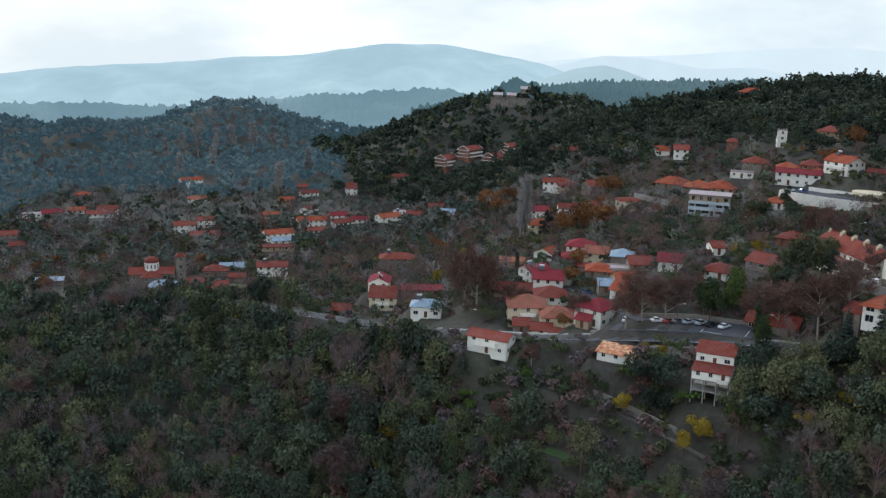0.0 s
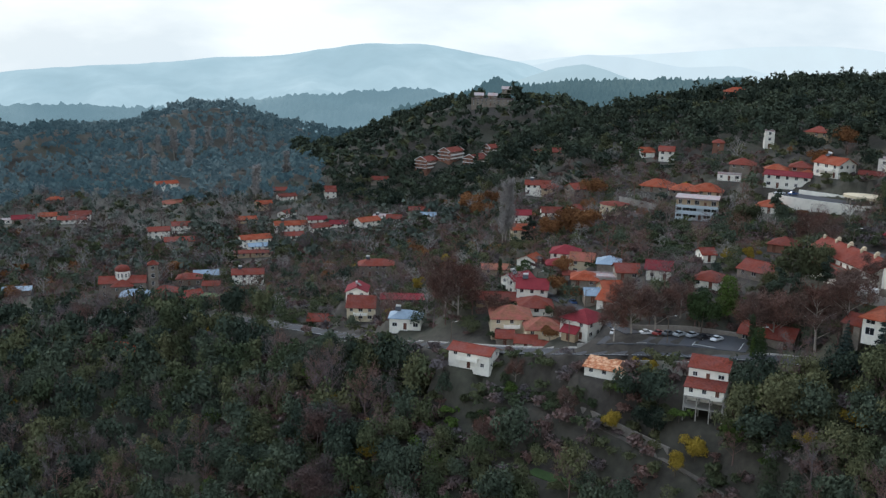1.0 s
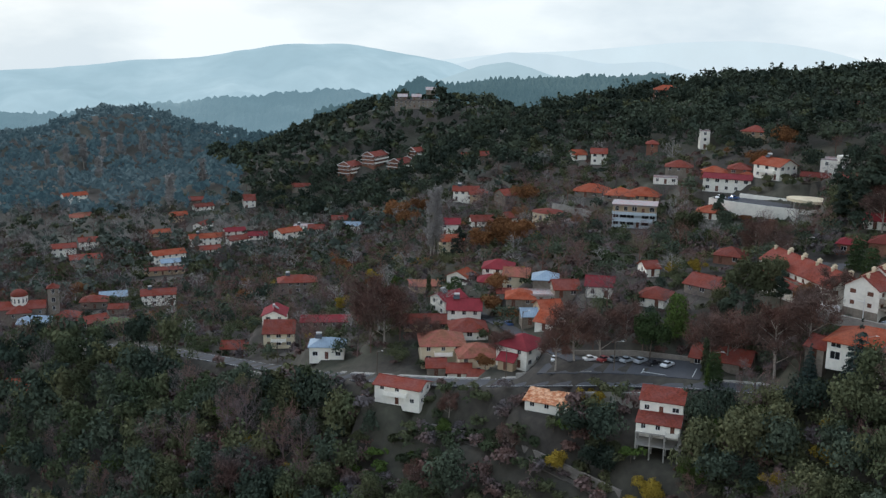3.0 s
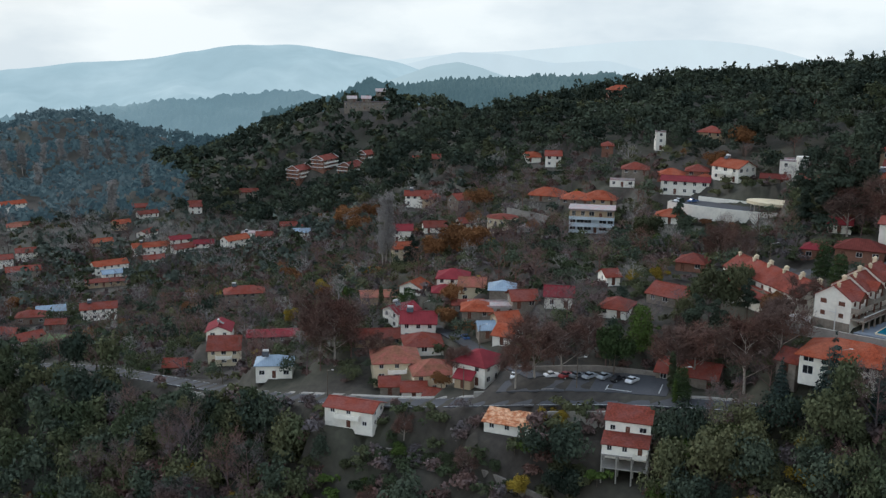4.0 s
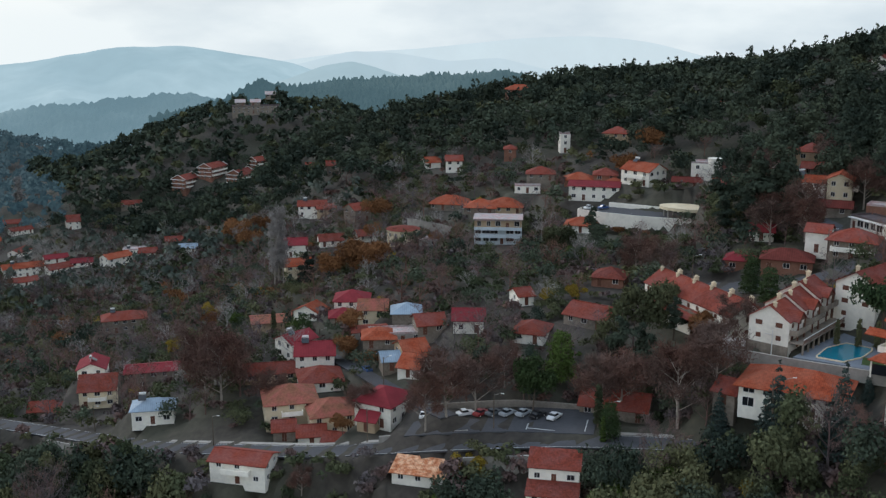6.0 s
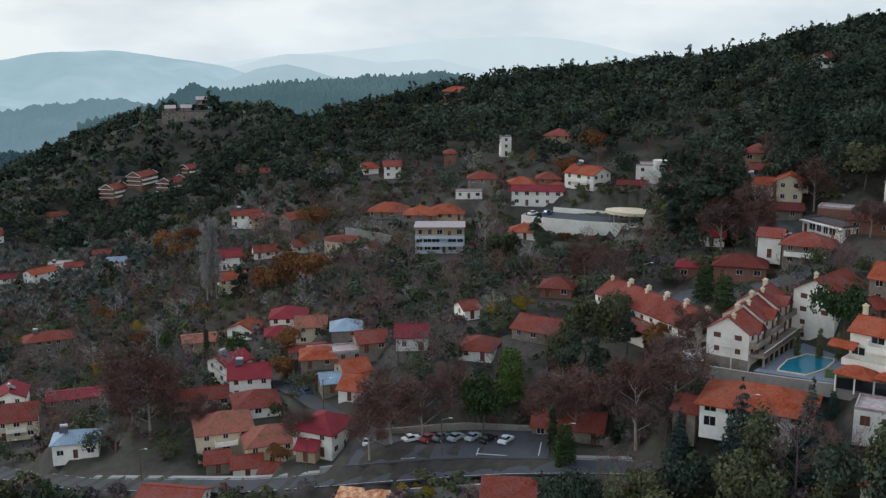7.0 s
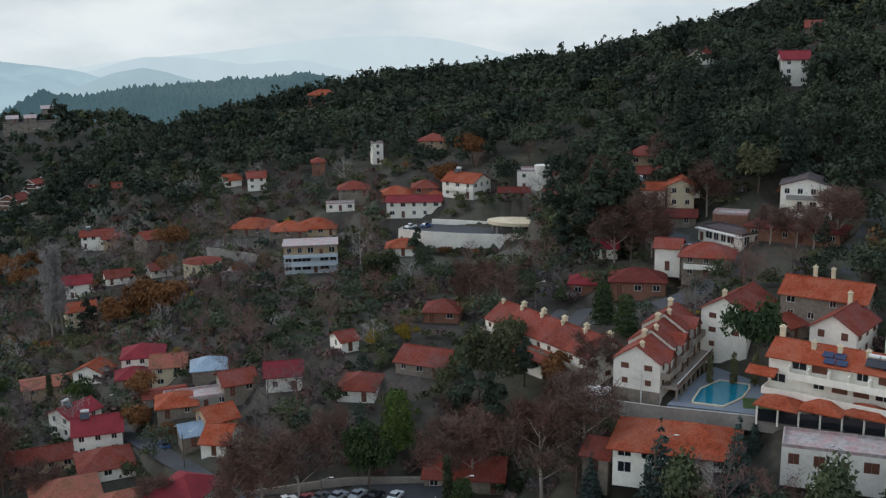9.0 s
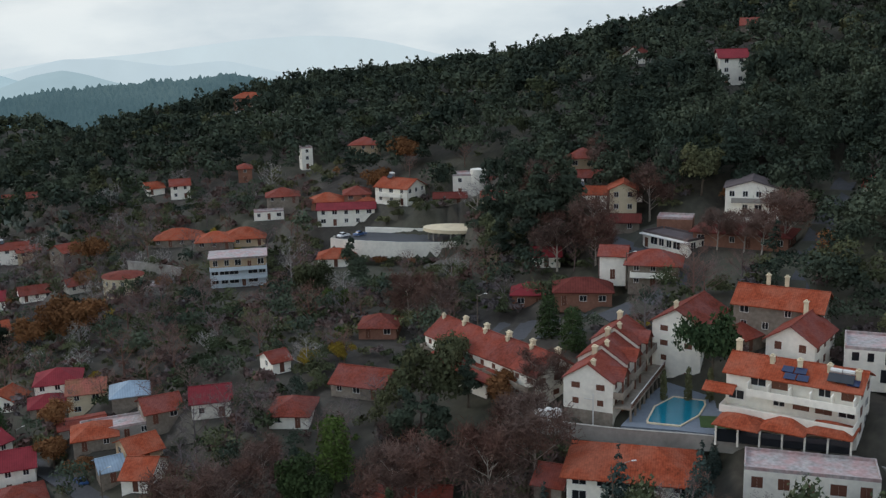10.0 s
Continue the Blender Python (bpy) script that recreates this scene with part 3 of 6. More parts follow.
def along(line, step):
    """Points every few metres on a polyline, with the heading at each."""
    pts = [Vector(p) for p in line]
    out = []
    for a, b in zip(pts, pts[1:]):
        n = max(1, int((b - a).length / step))
        for k in range(n):
            out.append(a.lerp(b, k / n))
    out.append(pts[-1])
    soft = [out[0]] + [(out[k - 1] + out[k] * 2 + out[k + 1]) / 4 for k in range(1, len(out) - 1)] + [out[-1]]
    heads = [(soft[min(k + 1, len(soft) - 1)] - soft[max(k - 1, 0)]).normalized() for k in range(len(soft))]
    return list(zip(soft, heads))


BEDS = []  # road beds, levelled once more after the houses


def ribbon(name, label, line, width, mat, lift=0.08, shift=0.0, level=True, category="road", skip=None, kerb=0.0, step=5.0):
    """A road or path: a strip with thickness that follows the line; it also levels the ground below it."""
    sh = Shape()
    rows = []
    for p, h in along(line, step):
        side = Vector((h.y, -h.x, 0)).normalized()
        c = p + side * shift
        rows.append((c - side * width / 2, c + side * width / 2))
        if level:
            plot(c.x, c.y, math.degrees(math.atan2(h.y, h.x)), step * 1.1, width + 1.5, c.z - 0.05, 4.5)
            BEDS.append((*PLOTS[-1][:7], 1.5))
            FOOTPRINTS.append((c.x, c.y, width / 2 + 0.6))
    up = Vector((0, 0, lift))
    for k, ((a, b), (c, d)) in enumerate(zip(rows, rows[1:])):
        if skip and skip(k):
            continue
        sh.slab([a + up, b + up, d + up, c + up], 0.3 if kerb == 0 else kerb)
    return tagged(new(name, sh.mesh(name, mat)), label, category, kind="structure")


def wall_line(name, label, line, thick, tall, deep, mat, cap=None):
    """A free-standing or retaining wall along a line of tops; it goes down 'deep' below its foot."""
    sh = Shape()
    pts = along(line, 4.0)
    for (a, ha), (b, hb) in zip(pts, pts[1:]):
        side = Vector((ha.y, -ha.x, 0)).normalized() * thick / 2
        top = Vector((0, 0, tall))
        q = [a - side + top, a + side + top, b + side + top, b - side + top]
        sh.slab(q, tall + deep)
        if cap:
            o = side * 1.35
            sh.slab([a - o + top + Vector((0, 0, 0.12)), a + o + top + Vector((0, 0, 0.12)), b + o + top + Vector((0, 0, 0.12)), b - o + top + Vector((0, 0, 0.12))], 0.115)
    return tagged(new(name, sh.mesh(name, mat)), label, "wall", kind="structure")


ribbon("road", "grey asphalt village road winding along the hillside", ROAD, 6.2, ASPHALT, lift=0.2)
ribbon("road_edge_line", "thin white painted road edge line", ROAD, 0.10, MARKING, lift=0.215, shift=2.85, level=False, category="road marking")
ribbon("road_edge_line", "thin white painted road edge line", ROAD, 0.10, MARKING, lift=0.215, shift=-2.85, level=False, category="road marking")
ribbon("pavement", "pale concrete pavement beside the road", ROAD[5:12], 1.2, CONCRETE, lift=0.22, shift=-4.0, level=False, category="pavement")
wall_line("retaining_wall", "pale stained retaining wall below the road", [(53.5, 248.0, 0.6), (61, 243.8, 2.0), (70, 238.6, 3.6)], 0.4, 0.75, 3.4, CONCRETE, cap=True)
BEDS.append((59.5, 241.4, math.cos(radians(-29)), math.sin(radians(-29)), 9.0, 2.0, -1.8, 2.0))
wall_line("retaining_wall", "rough pale concrete roadside wall below the road", [(-30, 330, -21), (-7, 296, -13.5), (20, 269.5, -6.2)], 0.35, 0.7, 3.0, CONCRETE)
wall_line("retaining_wall", "concrete retaining wall beside the road", [(104, 212.8, 9.8), (118, 201, 12), (140, 188, 15)], 0.35, 0.8, 3.0, CONCRETE)
# village car park
for u in range(-3, 4):
    FOOTPRINTS.append((66 + 5 * u * math.cos(radians(-28)), 256 + 5 * u * math.sin(radians(-28)), 6.5))


def pad(name, label, x, y, z, turn, w, d, mat, thick=0.4, category="pavement", kind="structure"):
    sh = Shape()
    sh.box(-w / 2, -d / 2, -thick, w / 2, d / 2, 0)
    ob = new(name, sh.mesh(name, mat))
    ob.matrix_world = pose(x, y, z, 0, 0, turn)
    return tagged(ob, label, category, kind=kind)


LOT_Z = lambda u: float(np.interp(u, [-19, -8, 3, 18], [1.6, 3.4, 4.9, 5.7]))  # level along the lot
ribbon("car_park", "grey asphalt village car park", [(66 + 0.883 * u, 256.6 - 0.469 * u, LOT_Z(u)) for u in (-19, -8, 3, 18)], 14.5, ASPHALT, lift=0.1, category="car park", shift=-1.0)
for k, (u, v, w, d, r) in enumerate(((9.5, -4.6, 9, 0.18, 0), (4.8, -3.2, 0.18, 3.0, 0), (16, -1.5, 0.18, 6.0, 0))):
    c, s = math.cos(radians(-28)), math.sin(radians(-28))
    pad("road_marking", "white painted parking line on asphalt", 66 + c * u - s * v, 256 + s * u + c * v, LOT_Z(u) + 0.16, -28 + r, w, d, MARKING, 0.08, "road marking")
wall_line("stone_wall", "low rubble stone wall along the car park", [(52, 271, 2.6), (70, 262.5, 5.3), (84, 254, 5.8)], 0.4, 0.9, 1.5, STONE)
wall_line("stone_wall", "low pale wall with posts in front of the car park", [(42, 263.8, -0.4), (50, 259.6, 1.2), (58, 255.0, 2.9)], 0.3, 0.9, 1.2, CONCRETE)
ribbon("village_street", "narrow asphalt street between village houses", [(56, 262, 4.0), (50, 282, 2.0), (46, 300, 0.4), (42, 320, -2), (36, 345, -6), (30, 372, -11)], 4.2, ASPHALT)
ribbon("upper_car_park", "grey asphalt car park beside the terrace houses", [(122.5, 284, 20.9), (130, 275.5, 22.4), (138, 267, 25.4)], 13.0, ASPHALT, category="car park")
ribbon("upper_street", "asphalt street climbing past the hotels", [(137, 267, 25.6), (145.7, 263.4, 28.0), (153.7, 265.6, 30.2), (160.2, 271.5, 31.8), (161.0, 283.5, 32.2), (160.5, 293, 32.3), (161.5, 304, 33.3), (165.0, 316, 34.9), (172, 334, 37.2)], 5.4, ASPHALT)
ribbon("hill_road", "narrow grey road climbing into the pine woods", [(163.4, 245.7, 31.1), (172, 251, 34), (180.3, 256.4, 36.3), (187.6, 260.4, 38.8), (193.7, 263.4, 41.1), (206, 270, 46)], 4.6, ASPHALT)
ribbon("path", "narrow pale dirt path along the bank below the houses", [(18, 263, -13), (38.5, 245.4, -11.8), (49, 234, -13), (62, 218, -15), (74, 203, -19)], 1.5, DIRT)
for x, y in ((20, 257), (27, 250), (34, 244.5), (40, 239), (46, 232.5), (51, 226.5), (56, 220), (60, 214)):
    FOOTPRINTS.append((x, y, 1.4))
wall_line("stone_wall", "long rough stone retaining wall above a dirt path", [(22, 261.5, -12.6), (40, 246.5, -11.2), (52, 233, -12.6), (58, 226, -13.4)], 0.5, 1.6, 1.0, STONE)
ribbon("grass_strip", "strip of green grass between the woods on the bank", [(28, 236, -22.5), (44, 222, -22.5), (58, 210, -22)], 4.0, GRASS, category="grass")


# ---- cars ----
PAINT = {k: material("car_paint_" + k, c, rough=0.3, vary=0.05, gloss=0.5, bump=0) for k, c in
         {"white": (0.7, 0.7, 0.7), "black": (0.015, 0.015, 0.018), "silver": (0.33, 0.35, 0.37), "red": (0.25, 0.03, 0.03), "blue": (0.04, 0.09, 0.22), "grey": (0.10, 0.11, 0.12)}.items()}
TYRE = material("black_tyre_rubber", (0.02, 0.02, 0.02), vary=0.2)
CARS = {}


def car(x, y, z, turn, colour="white"):
    """A parked car: lower body, glazed cabin with roof, bonnet, four wheels."""
    if "wheel" not in CARS:
        w = Shape()
        w.tube((0, -0.11, 0), (0, 0.11, 0), 0.32, 0.32, 10)
        w.tube((0, -0.13, 0), (0, -0.11, 0), 0.17, 0.19, 8, 1)
        CARS["wheel"] = w.mesh("wheel", TYRE, FRAME)
        g = Shape()
        low, top = [(-1.25, -0.78, 0.92), (0.75, -0.78, 0.92), (0.75, 0.78, 0.92), (-1.25, 0.78, 0.92)], [(-0.95, -0.62, 1.42), (0.1, -0.62, 1.42), (0.1, 0.62, 1.42), (-0.95, 0.62, 1.42)]
        for k in range(4):
            j = (k + 1) % 4
            g.quad([low[k], low[j], top[j], top[k]])
        CARS["glazing"] = g.mesh("glazing", GLASS)
    if colour not in CARS:
        b = Shape()
        prof = [(-2.1, 0.32), (2.08, 0.32), (2.12, 0.62), (1.95, 0.8), (0.78, 0.94), (-1.28, 0.94), (-2.05, 0.86), (-2.15, 0.55)]
        for s in (-1, 1):
            p = [(u, s * 0.86, v) for u, v in prof]
            b.quad(p if s < 0 else p[::-1])
        for k in range(len(prof)):
            (u0, v0), (u1, v1) = prof[k], prof[(k + 1) % len(prof)]
            b.quad([(u0, -0.86, v0), (u0, 0.86, v0), (u1, 0.86, v1), (u1, -0.86, v1)])
        b.slab([(-1.0, -0.66, 1.47), (0.14, -0.66, 1.47), (0.14, 0.66, 1.47), (-1.0, 0.66, 1.47)], 0.06)
        CARS[colour] = b.mesh("body", PAINT[colour])
    ob = thing("car", x, y, z, turn, f"{colour} hatchback car parked on asphalt", "car", "parked cars")
    ob.scale = (0.88, 0.9, 0.92)
    part("body", CARS[colour], ob)
    part("glazing", CARS["glazing"], ob)
    for u in (-1.35, 1.3):
        for v in (-0.8, 0.8):
            part("wheel", CARS["wheel"], ob, m=pose(u, v, 0.32))
    return ob


for x, y, colour, turn in ((75.0, 252.8, "white", 40), (72.2, 254.8, "black", 32), (70.0, 256.8, "silver", 35), (67.2, 258.6, "silver", 30), (64.8, 260.4, "grey", 30), (62.6, 261.6, "red", 32), (59.8, 263.4, "white", 10), (52.2, 268.0, "white", 70)):
    car(x, y, LOT_Z((x - 66) * 0.883 - (y - 256.6) * 0.469) + 0.1, turn, colour)


# ---- hotel terraces ----
def terrace_row(x, y, z, turn, units, unit, deep, storeys, rise, roof, wall, label, ends="l", dormers=True, balconies=True, base=-2.5):
    """A stepped row of narrow gabled units that share walls; each with chimney, dormer gable and balcony."""
    h = thing("terrace_building", x, y, z, turn, label, "building", "hotel buildings")
    n = len(units)
    for k, colour in enumerate(units):
        x0 = (k - (n - 1) / 2) * unit
        f = rise * k
        top = block(h, unit, deep, storeys, wall, colour, "gable", pitch=33, over=0.28, x0=x0, floor=f, base=base, seed=k + 5, sides=("l" if k == 0 else "") + ("r" if k == n - 1 else "") + "fb",
                    looks="shutter", win=(1.0, 0.95), gap=3.0, tall=2.5)
        chimney(h, x0 + unit / 2 - 0.6, 0.9, top - 0.5, 1.0, 0.75)
        chimney(h, x0 - unit / 2 + 0.8, -0.6, top - 0.5, 0.7, 0.55)
        # raised tile course between units
        sh = Shape()
        a, rr = x0 + unit / 2, math.tan(radians(33)) * (deep / 2)
        eave = f + storeys * 2.5
        for s in (-1, 1):
            p = [(a - 0.15, s * deep / 2, eave + 0.1), (a + 0.15, s * deep / 2, eave + 0.1), (a + 0.15, 0, eave + rr + 0.16), (a - 0.15, 0, eave + rr + 0.16)]
            sh.slab(p if s < 0 else p[::-1], 0.5)
        part("roof_rake", sh.mesh("roof_rake", ROOFS[colour]), h)
        if dormers:
            d = Shape()
            zz = f + storeys * 2.5
            for s in (-1, 1):
                p = [(x0 - 0.2, -deep / 2 - 1.3, zz + 1.5), (x0 - 0.2 + s * 2.0, -deep / 2 - 1.3, zz - 0.1), (x0 - 0.2 + s * 2.0, -deep / 2 + 1.6, zz - 0.1), (x0 - 0.2, -deep / 2 + 2.2, zz + 1.5)]
                d.slab(p if s > 0 else p[::-1], 0.14)
            part("dormer_roof", d.mesh("dormer_roof", ROOFS[colour]), h)
            g = Shape()
            g.quad([(x0 - 2.0, -deep / 2 - 1.0, zz - 0.2), (x0 + 1.6, -deep / 2 - 1.0, zz - 0.2), (x0 - 0.2, -deep / 2 - 1.0, zz + 1.3)])
            part("dormer_gable", g.mesh("dormer_gable", BROWNWOOD), h)
            for s in (-1.7, 1.3):
                post = Shape()
                post.box(x0 + s - 0.12, -deep / 2 - 1.15, f, x0 + s + 0.12, -deep / 2 - 0.91, zz - 0.1)
                part("post", post.mesh("post", BROWNWOOD), h)
        if balconies:
            for s in range(1, storeys):
                balcony(h, x0, -deep / 2, f + s * 2.5, unit - 0.5, 1.5, "stone")
    FOOTPRINTS.append((x, y, max(n * unit, deep) / 2 + 1))
    for q in (-0.33, 0.33):
        FOOTPRINTS.append((x + q * n * unit * math.cos(radians(turn)), y + q * n * unit * math.sin(radians(turn)), deep * 0.75))
    return h


plot(121.5, 238, 35, 28, 19, 21.4, 3.0)
plot(131, 219, -62, 22, 16, 21.5, 3.0)
A = terrace_row(120.0, 244.1, 22.5, 35, ["red", "red", "red"], 6.9, 7.8, 2, 0.9, "red", "white", "white stepped red-roofed terrace building with brown shutters beside a pool")
# stone foot of its gable and the pool terrace gallery
g = Shape()
g.box(-10.48, -3.95, -3.2, -10.36, 3.9, 0.1)
part("stone_plinth", g.mesh("stone_plinth", WALLS["stone"]), A)
g = Shape()
g.box(-10.2, -6.8, 0.9, 11.5, -3.95, 1.15)
for k in range(9):
    g.box(-10.0 + k * 2.6, -6.7, -1.6, -9.7 + k * 2.6, -6.4, 0.9)
part("gallery", g.mesh("gallery", WALLS["stone"]), A)
for k in range(54):
    g = Shape()
    g.box(-10.15 + k * 0.4, -6.76, 1.15, -10.09 + k * 0.4, -6.70, 2.0)
    part("baluster", g.mesh("baluster", BROWNWOOD), A)
g = Shape()
g.box(-10.2, -6.8, 2.0, 11.5, -6.66, 2.1)
part("handrail", g.mesh("handrail", FRAME), A)
g = Shape()
g.box(-10.62, -1.0, -2.6, -10.5, -0.82, 2.9)
g.box(-10.62, -0.82, 1.9, -10.5, 0.5, 2.05)
part("drain_pipe", g.mesh("drain_pipe", FRAME), A)

B = terrace_row(114.2, 268.5, 18.2, -83.7, ["red"] * 5, 6.4, 9.0, 2, 0.1, "red", "white", "long white terrace of red-roofed units with white chimneys", dormers=False)
rf = Shape()
roof_shape(rf, "shed", 22, 3.0, 2.6, 18, 0.2, y0=-6.3)
part("porch_roof", rf.mesh("porch_roof", ROOFS["red"]), B)

wall_line("garden_wall", "white rendered wall below the long terrace", [(106.8, 277.5, 16.7), (107.8, 270, 16.8), (109.0, 263.5, 17.0)], 0.3, 1.9, 1.5, WALLS["white"])
FOOTPRINTS += [(104.5, 273, 3.5), (105.5, 267, 3.5)]

tall_b = thing("hotel_block", 138.6, 245.6, 21.2, 26, "tall white gabled hotel block with brown shutters and a red roof", "building", "hotel buildings")
t = block(tall_b, 12, 8.5, 4, "white", "red", "gable", pitch=30, tall=2.55, base=-3, looks="shutter", win=(1.0, 0.95), seed=3)
chimney(tall_b, -5.0, 0.5, t - 0.4, 1.1)
FOOTPRINTS.append((138.2, 243.6, 8.5))

# long hotel with two floors of balconies, roof panels and a tiled restaurant canopy
C = thing("hotel", 134.6, 218.6, 22.3, -62, "long white hotel with balconies, orange-tiled roof and solar panels", "building", "hotel buildings")
top = block(C, 18.5, 8.0, 3, "white", "orange", "gable", pitch=24, tall=2.55, base=-3, looks="mixed", win=(1.7, 1.45), gap=3.0, seed=1)
for k, u in enumerate((-3.4, 0.5, 4.6, 8.6)):
    chimney(C, u, -1.2 if k < 3 else -2, top - 0.9, 1.3, 0.65)
chimney(C, -8.9, 0.8, top - 0.6, 2.0, 0.75)
for s, deep, w in ((1, 3.0, 18.5), (2, 1.7, 15)):
    balcony(C, 0 if s == 1 else 1.7, -4.0, s * 2.55, w, deep)
for k in range(6):
    sh = Shape()
    u = -5.7 + 2.9 * k
    sh.box(u - 0.1, -5.6, 5.1, u + 0.1, -4.01, 6.9)
    part("divider", sh.mesh("divider", WALLS["white"]), C)
for u, v in ((-0.9, -2.3), (0.9, -2.3), (-0.3, -3.6), (1.5, -3.6), (8.2, -3.0)):
    sh = Shape()
    zz = 7.65 + (v + 4.0) * 0.445 + 0.35
    sh.slab([(u - 0.8, v - 0.55, zz - 0.2), (u + 0.8, v - 0.55, zz - 0.2), (u + 0.8, v + 0.55, zz + 0.3), (u - 0.8, v + 0.55, zz + 0.3)], 0.07)
    part("solar_panel", sh.mesh("solar_panel", material("blue_black_solar_cells", (0.015, 0.025, 0.07), rough=0.2, vary=0.1, gloss=0.5, bump=0)), C)
for u in (5.6, 7.3):
    boiler(C, u, -1.8, top - 1.2)
rf = Shape()
roof_shape(rf, "gable", 4.2, 3.2, 5.0, 24, 0.2, x0=-9.9, y0=-4.4)
part("porch_roof", rf.mesh("porch_roof", ROOFS["orange"]), C)
for k in range(3):
    rf = Shape()
    roof_shape(rf, "hip", 5.9, 4.6, 2.2 + 0.05 * k, 26, 0.35, x0=-5.6 + 5.9 * k, y0=-8.8 + 1.5 * k)
    part("canopy_roof", rf.mesh("canopy_roof", ROOFS["orange"]), C)
for k in range(7):
    sh = Shape()
    v = -11.0 + 0.74 * k
    sh.box(-8.5 + 2.9 * k, v, -1.2, -8.25 + 2.9 * k, v + 0.25, 2.1)
    part("canopy_post", sh.mesh("canopy_post", WALLS["white"]), C)
for k in range(6):
    sh = Shape()
    v = -10.9 + 0.74 * k
    a, b = (-8.2 + 2.9 * k, v), (-5.6 + 2.9 * k, v + 0.66)
    sh.slab([(a[0], a[1], 1.3), (b[0], b[1], 1.3), (b[0], b[1] + 0.05, 1.3), (a[0], a[1] + 0.05, 1.3)], 1.9)
    part("glazing", sh.mesh("glazing", GLASS), C)
for u, v in ((-7, -3), (0, 0), (7, 0), (0, -8)):
    c, s = math.cos(radians(-62)), math.sin(radians(-62))
    FOOTPRINTS.append((134.2 + c * u - s * v, 217.6 + s * u + c * v, 7.5))

# pool, its deck, hedge balls and the curved white wall of the hotel grounds
POOLWATER = material("turquoise_pool_water", (0.012, 0.17, 0.24), rough=0.08, vary=0.12, grain=0.8, bump=0.05, gloss=0.5)
POOLDECK = material("blue_grey_pool_paving", (0.16, 0.18, 0.21), vary=0.2, grain=1.5)
sh = Shape()
sh.slab([(113.4, 232.6, 21.56), (119.2, 226.9, 21.56), (123.2, 222.3, 21.56), (128.5, 225.0, 21.56), (133.0, 233.5, 21.56), (131.5, 243.0, 21.56), (126.5, 240.6, 21.56)], 0.5)
tagged(new("pool_deck", sh.mesh("pool_deck", POOLDECK)), "blue-grey paved deck round the hotel pool", "pavement", kind="structure")
pool = thing("swimming_pool", 124.0, 232.2, 21.6, 0, "turquoise swimming pool with clipped corners and pale rim", "pool")
sh, rim = Shape(), Shape()
out = [(-6.4, -1.0), (-3.4, -4.4), (1.6, -2.9), (5.2, -0.4), (6.3, 0.9), (3.6, 4.7), (-1.5, 3.2), (-5.9, -0.3)]
sh.slab([(u, v, 0.06) for u, v in out], 0.1)
for k in range(8):
    (u0, v0), (u1, v1) = out[k], out[(k + 1) % 8]
    rim.slab([(u0 * 1.07, v0 * 1.08, 0.14), (u1 * 1.07, v1 * 1.08, 0.14), (u1, v1, 0.14), (u0, v0, 0.14)], 0.18)
part("water", sh.mesh("water", POOLWATER), pool)
part("rim", rim.mesh("rim", WALLS["cream"]), pool)
FOOTPRINTS += [(117, 231, 4.5), (121, 229, 5), (124, 232, 6.5), (129, 236, 6.5), (126, 226, 5), (130, 230, 5), (118, 223.5, 2.5), (124, 217, 2.5)]
pad("lawn", "small green lawn beside the hotel pool", 126.6, 225.6, 21.6, -40, 6, 4.5, GRASS, 0.3, "grass")
wall_line("garden_wall", "curving pale rendered garden wall below the hotel", [(104.0, 243.2, 20.7), (107.9, 237.4, 20.7), (113.2, 231.8, 20.7), (119.1, 226.0, 20.8), (123.0, 221.0, 21.1), (128.7, 214.3, 21.2), (133.5, 210.6, 20.6), (136.8, 206.6, 19.9), (137.5, 202, 19.0), (135.5, 196.5, 18.0)], 0.35, 0.6, 1.7, CONCRETE, cap=True)
for u, v in ((105.6, 242.6), (106.8, 241.8), (107.8, 241.0)):
    tank = thing("water_tank", u, v, 21.3, 0, "round white plastic water tank behind a wall", "tank", "water tanks")
    sh = Shape()
    sh.tube((0, 0, 0.1), (0, 0, 1.2), 0.75, 0.75, 12)
    sh.tube((0, 0, 1.2), (0, 0, 1.5), 0.75, 0.25, 12)
    part("body", sh.mesh("body", FRAME), tank)

house(108.8, 224.2, -44, 17.0, 11.0, 2, "white", "orange", "hip", over=0.9, bal=0.45, z=15.2, win=(2.0, 1.7), gap=2.9, pitch=24, label="large white house with a broad orange hipped roof")
flat_b = thing("flat_roofed_building", 126.0, 208.2, 18.2, -46, "long low white building with a stained flat roof", "building")
block(flat_b, 17, 6.5, 1, "white", "flat", "flat", tall=3.4, base=-2.5, looks="shutter", win=(1.5, 1.6), gap=2.9, seed=2)
FOOTPRINTS.append((126.2, 208, 9))
plot(126.0, 208.2, -46, 18, 8, 18.0, 3.0)
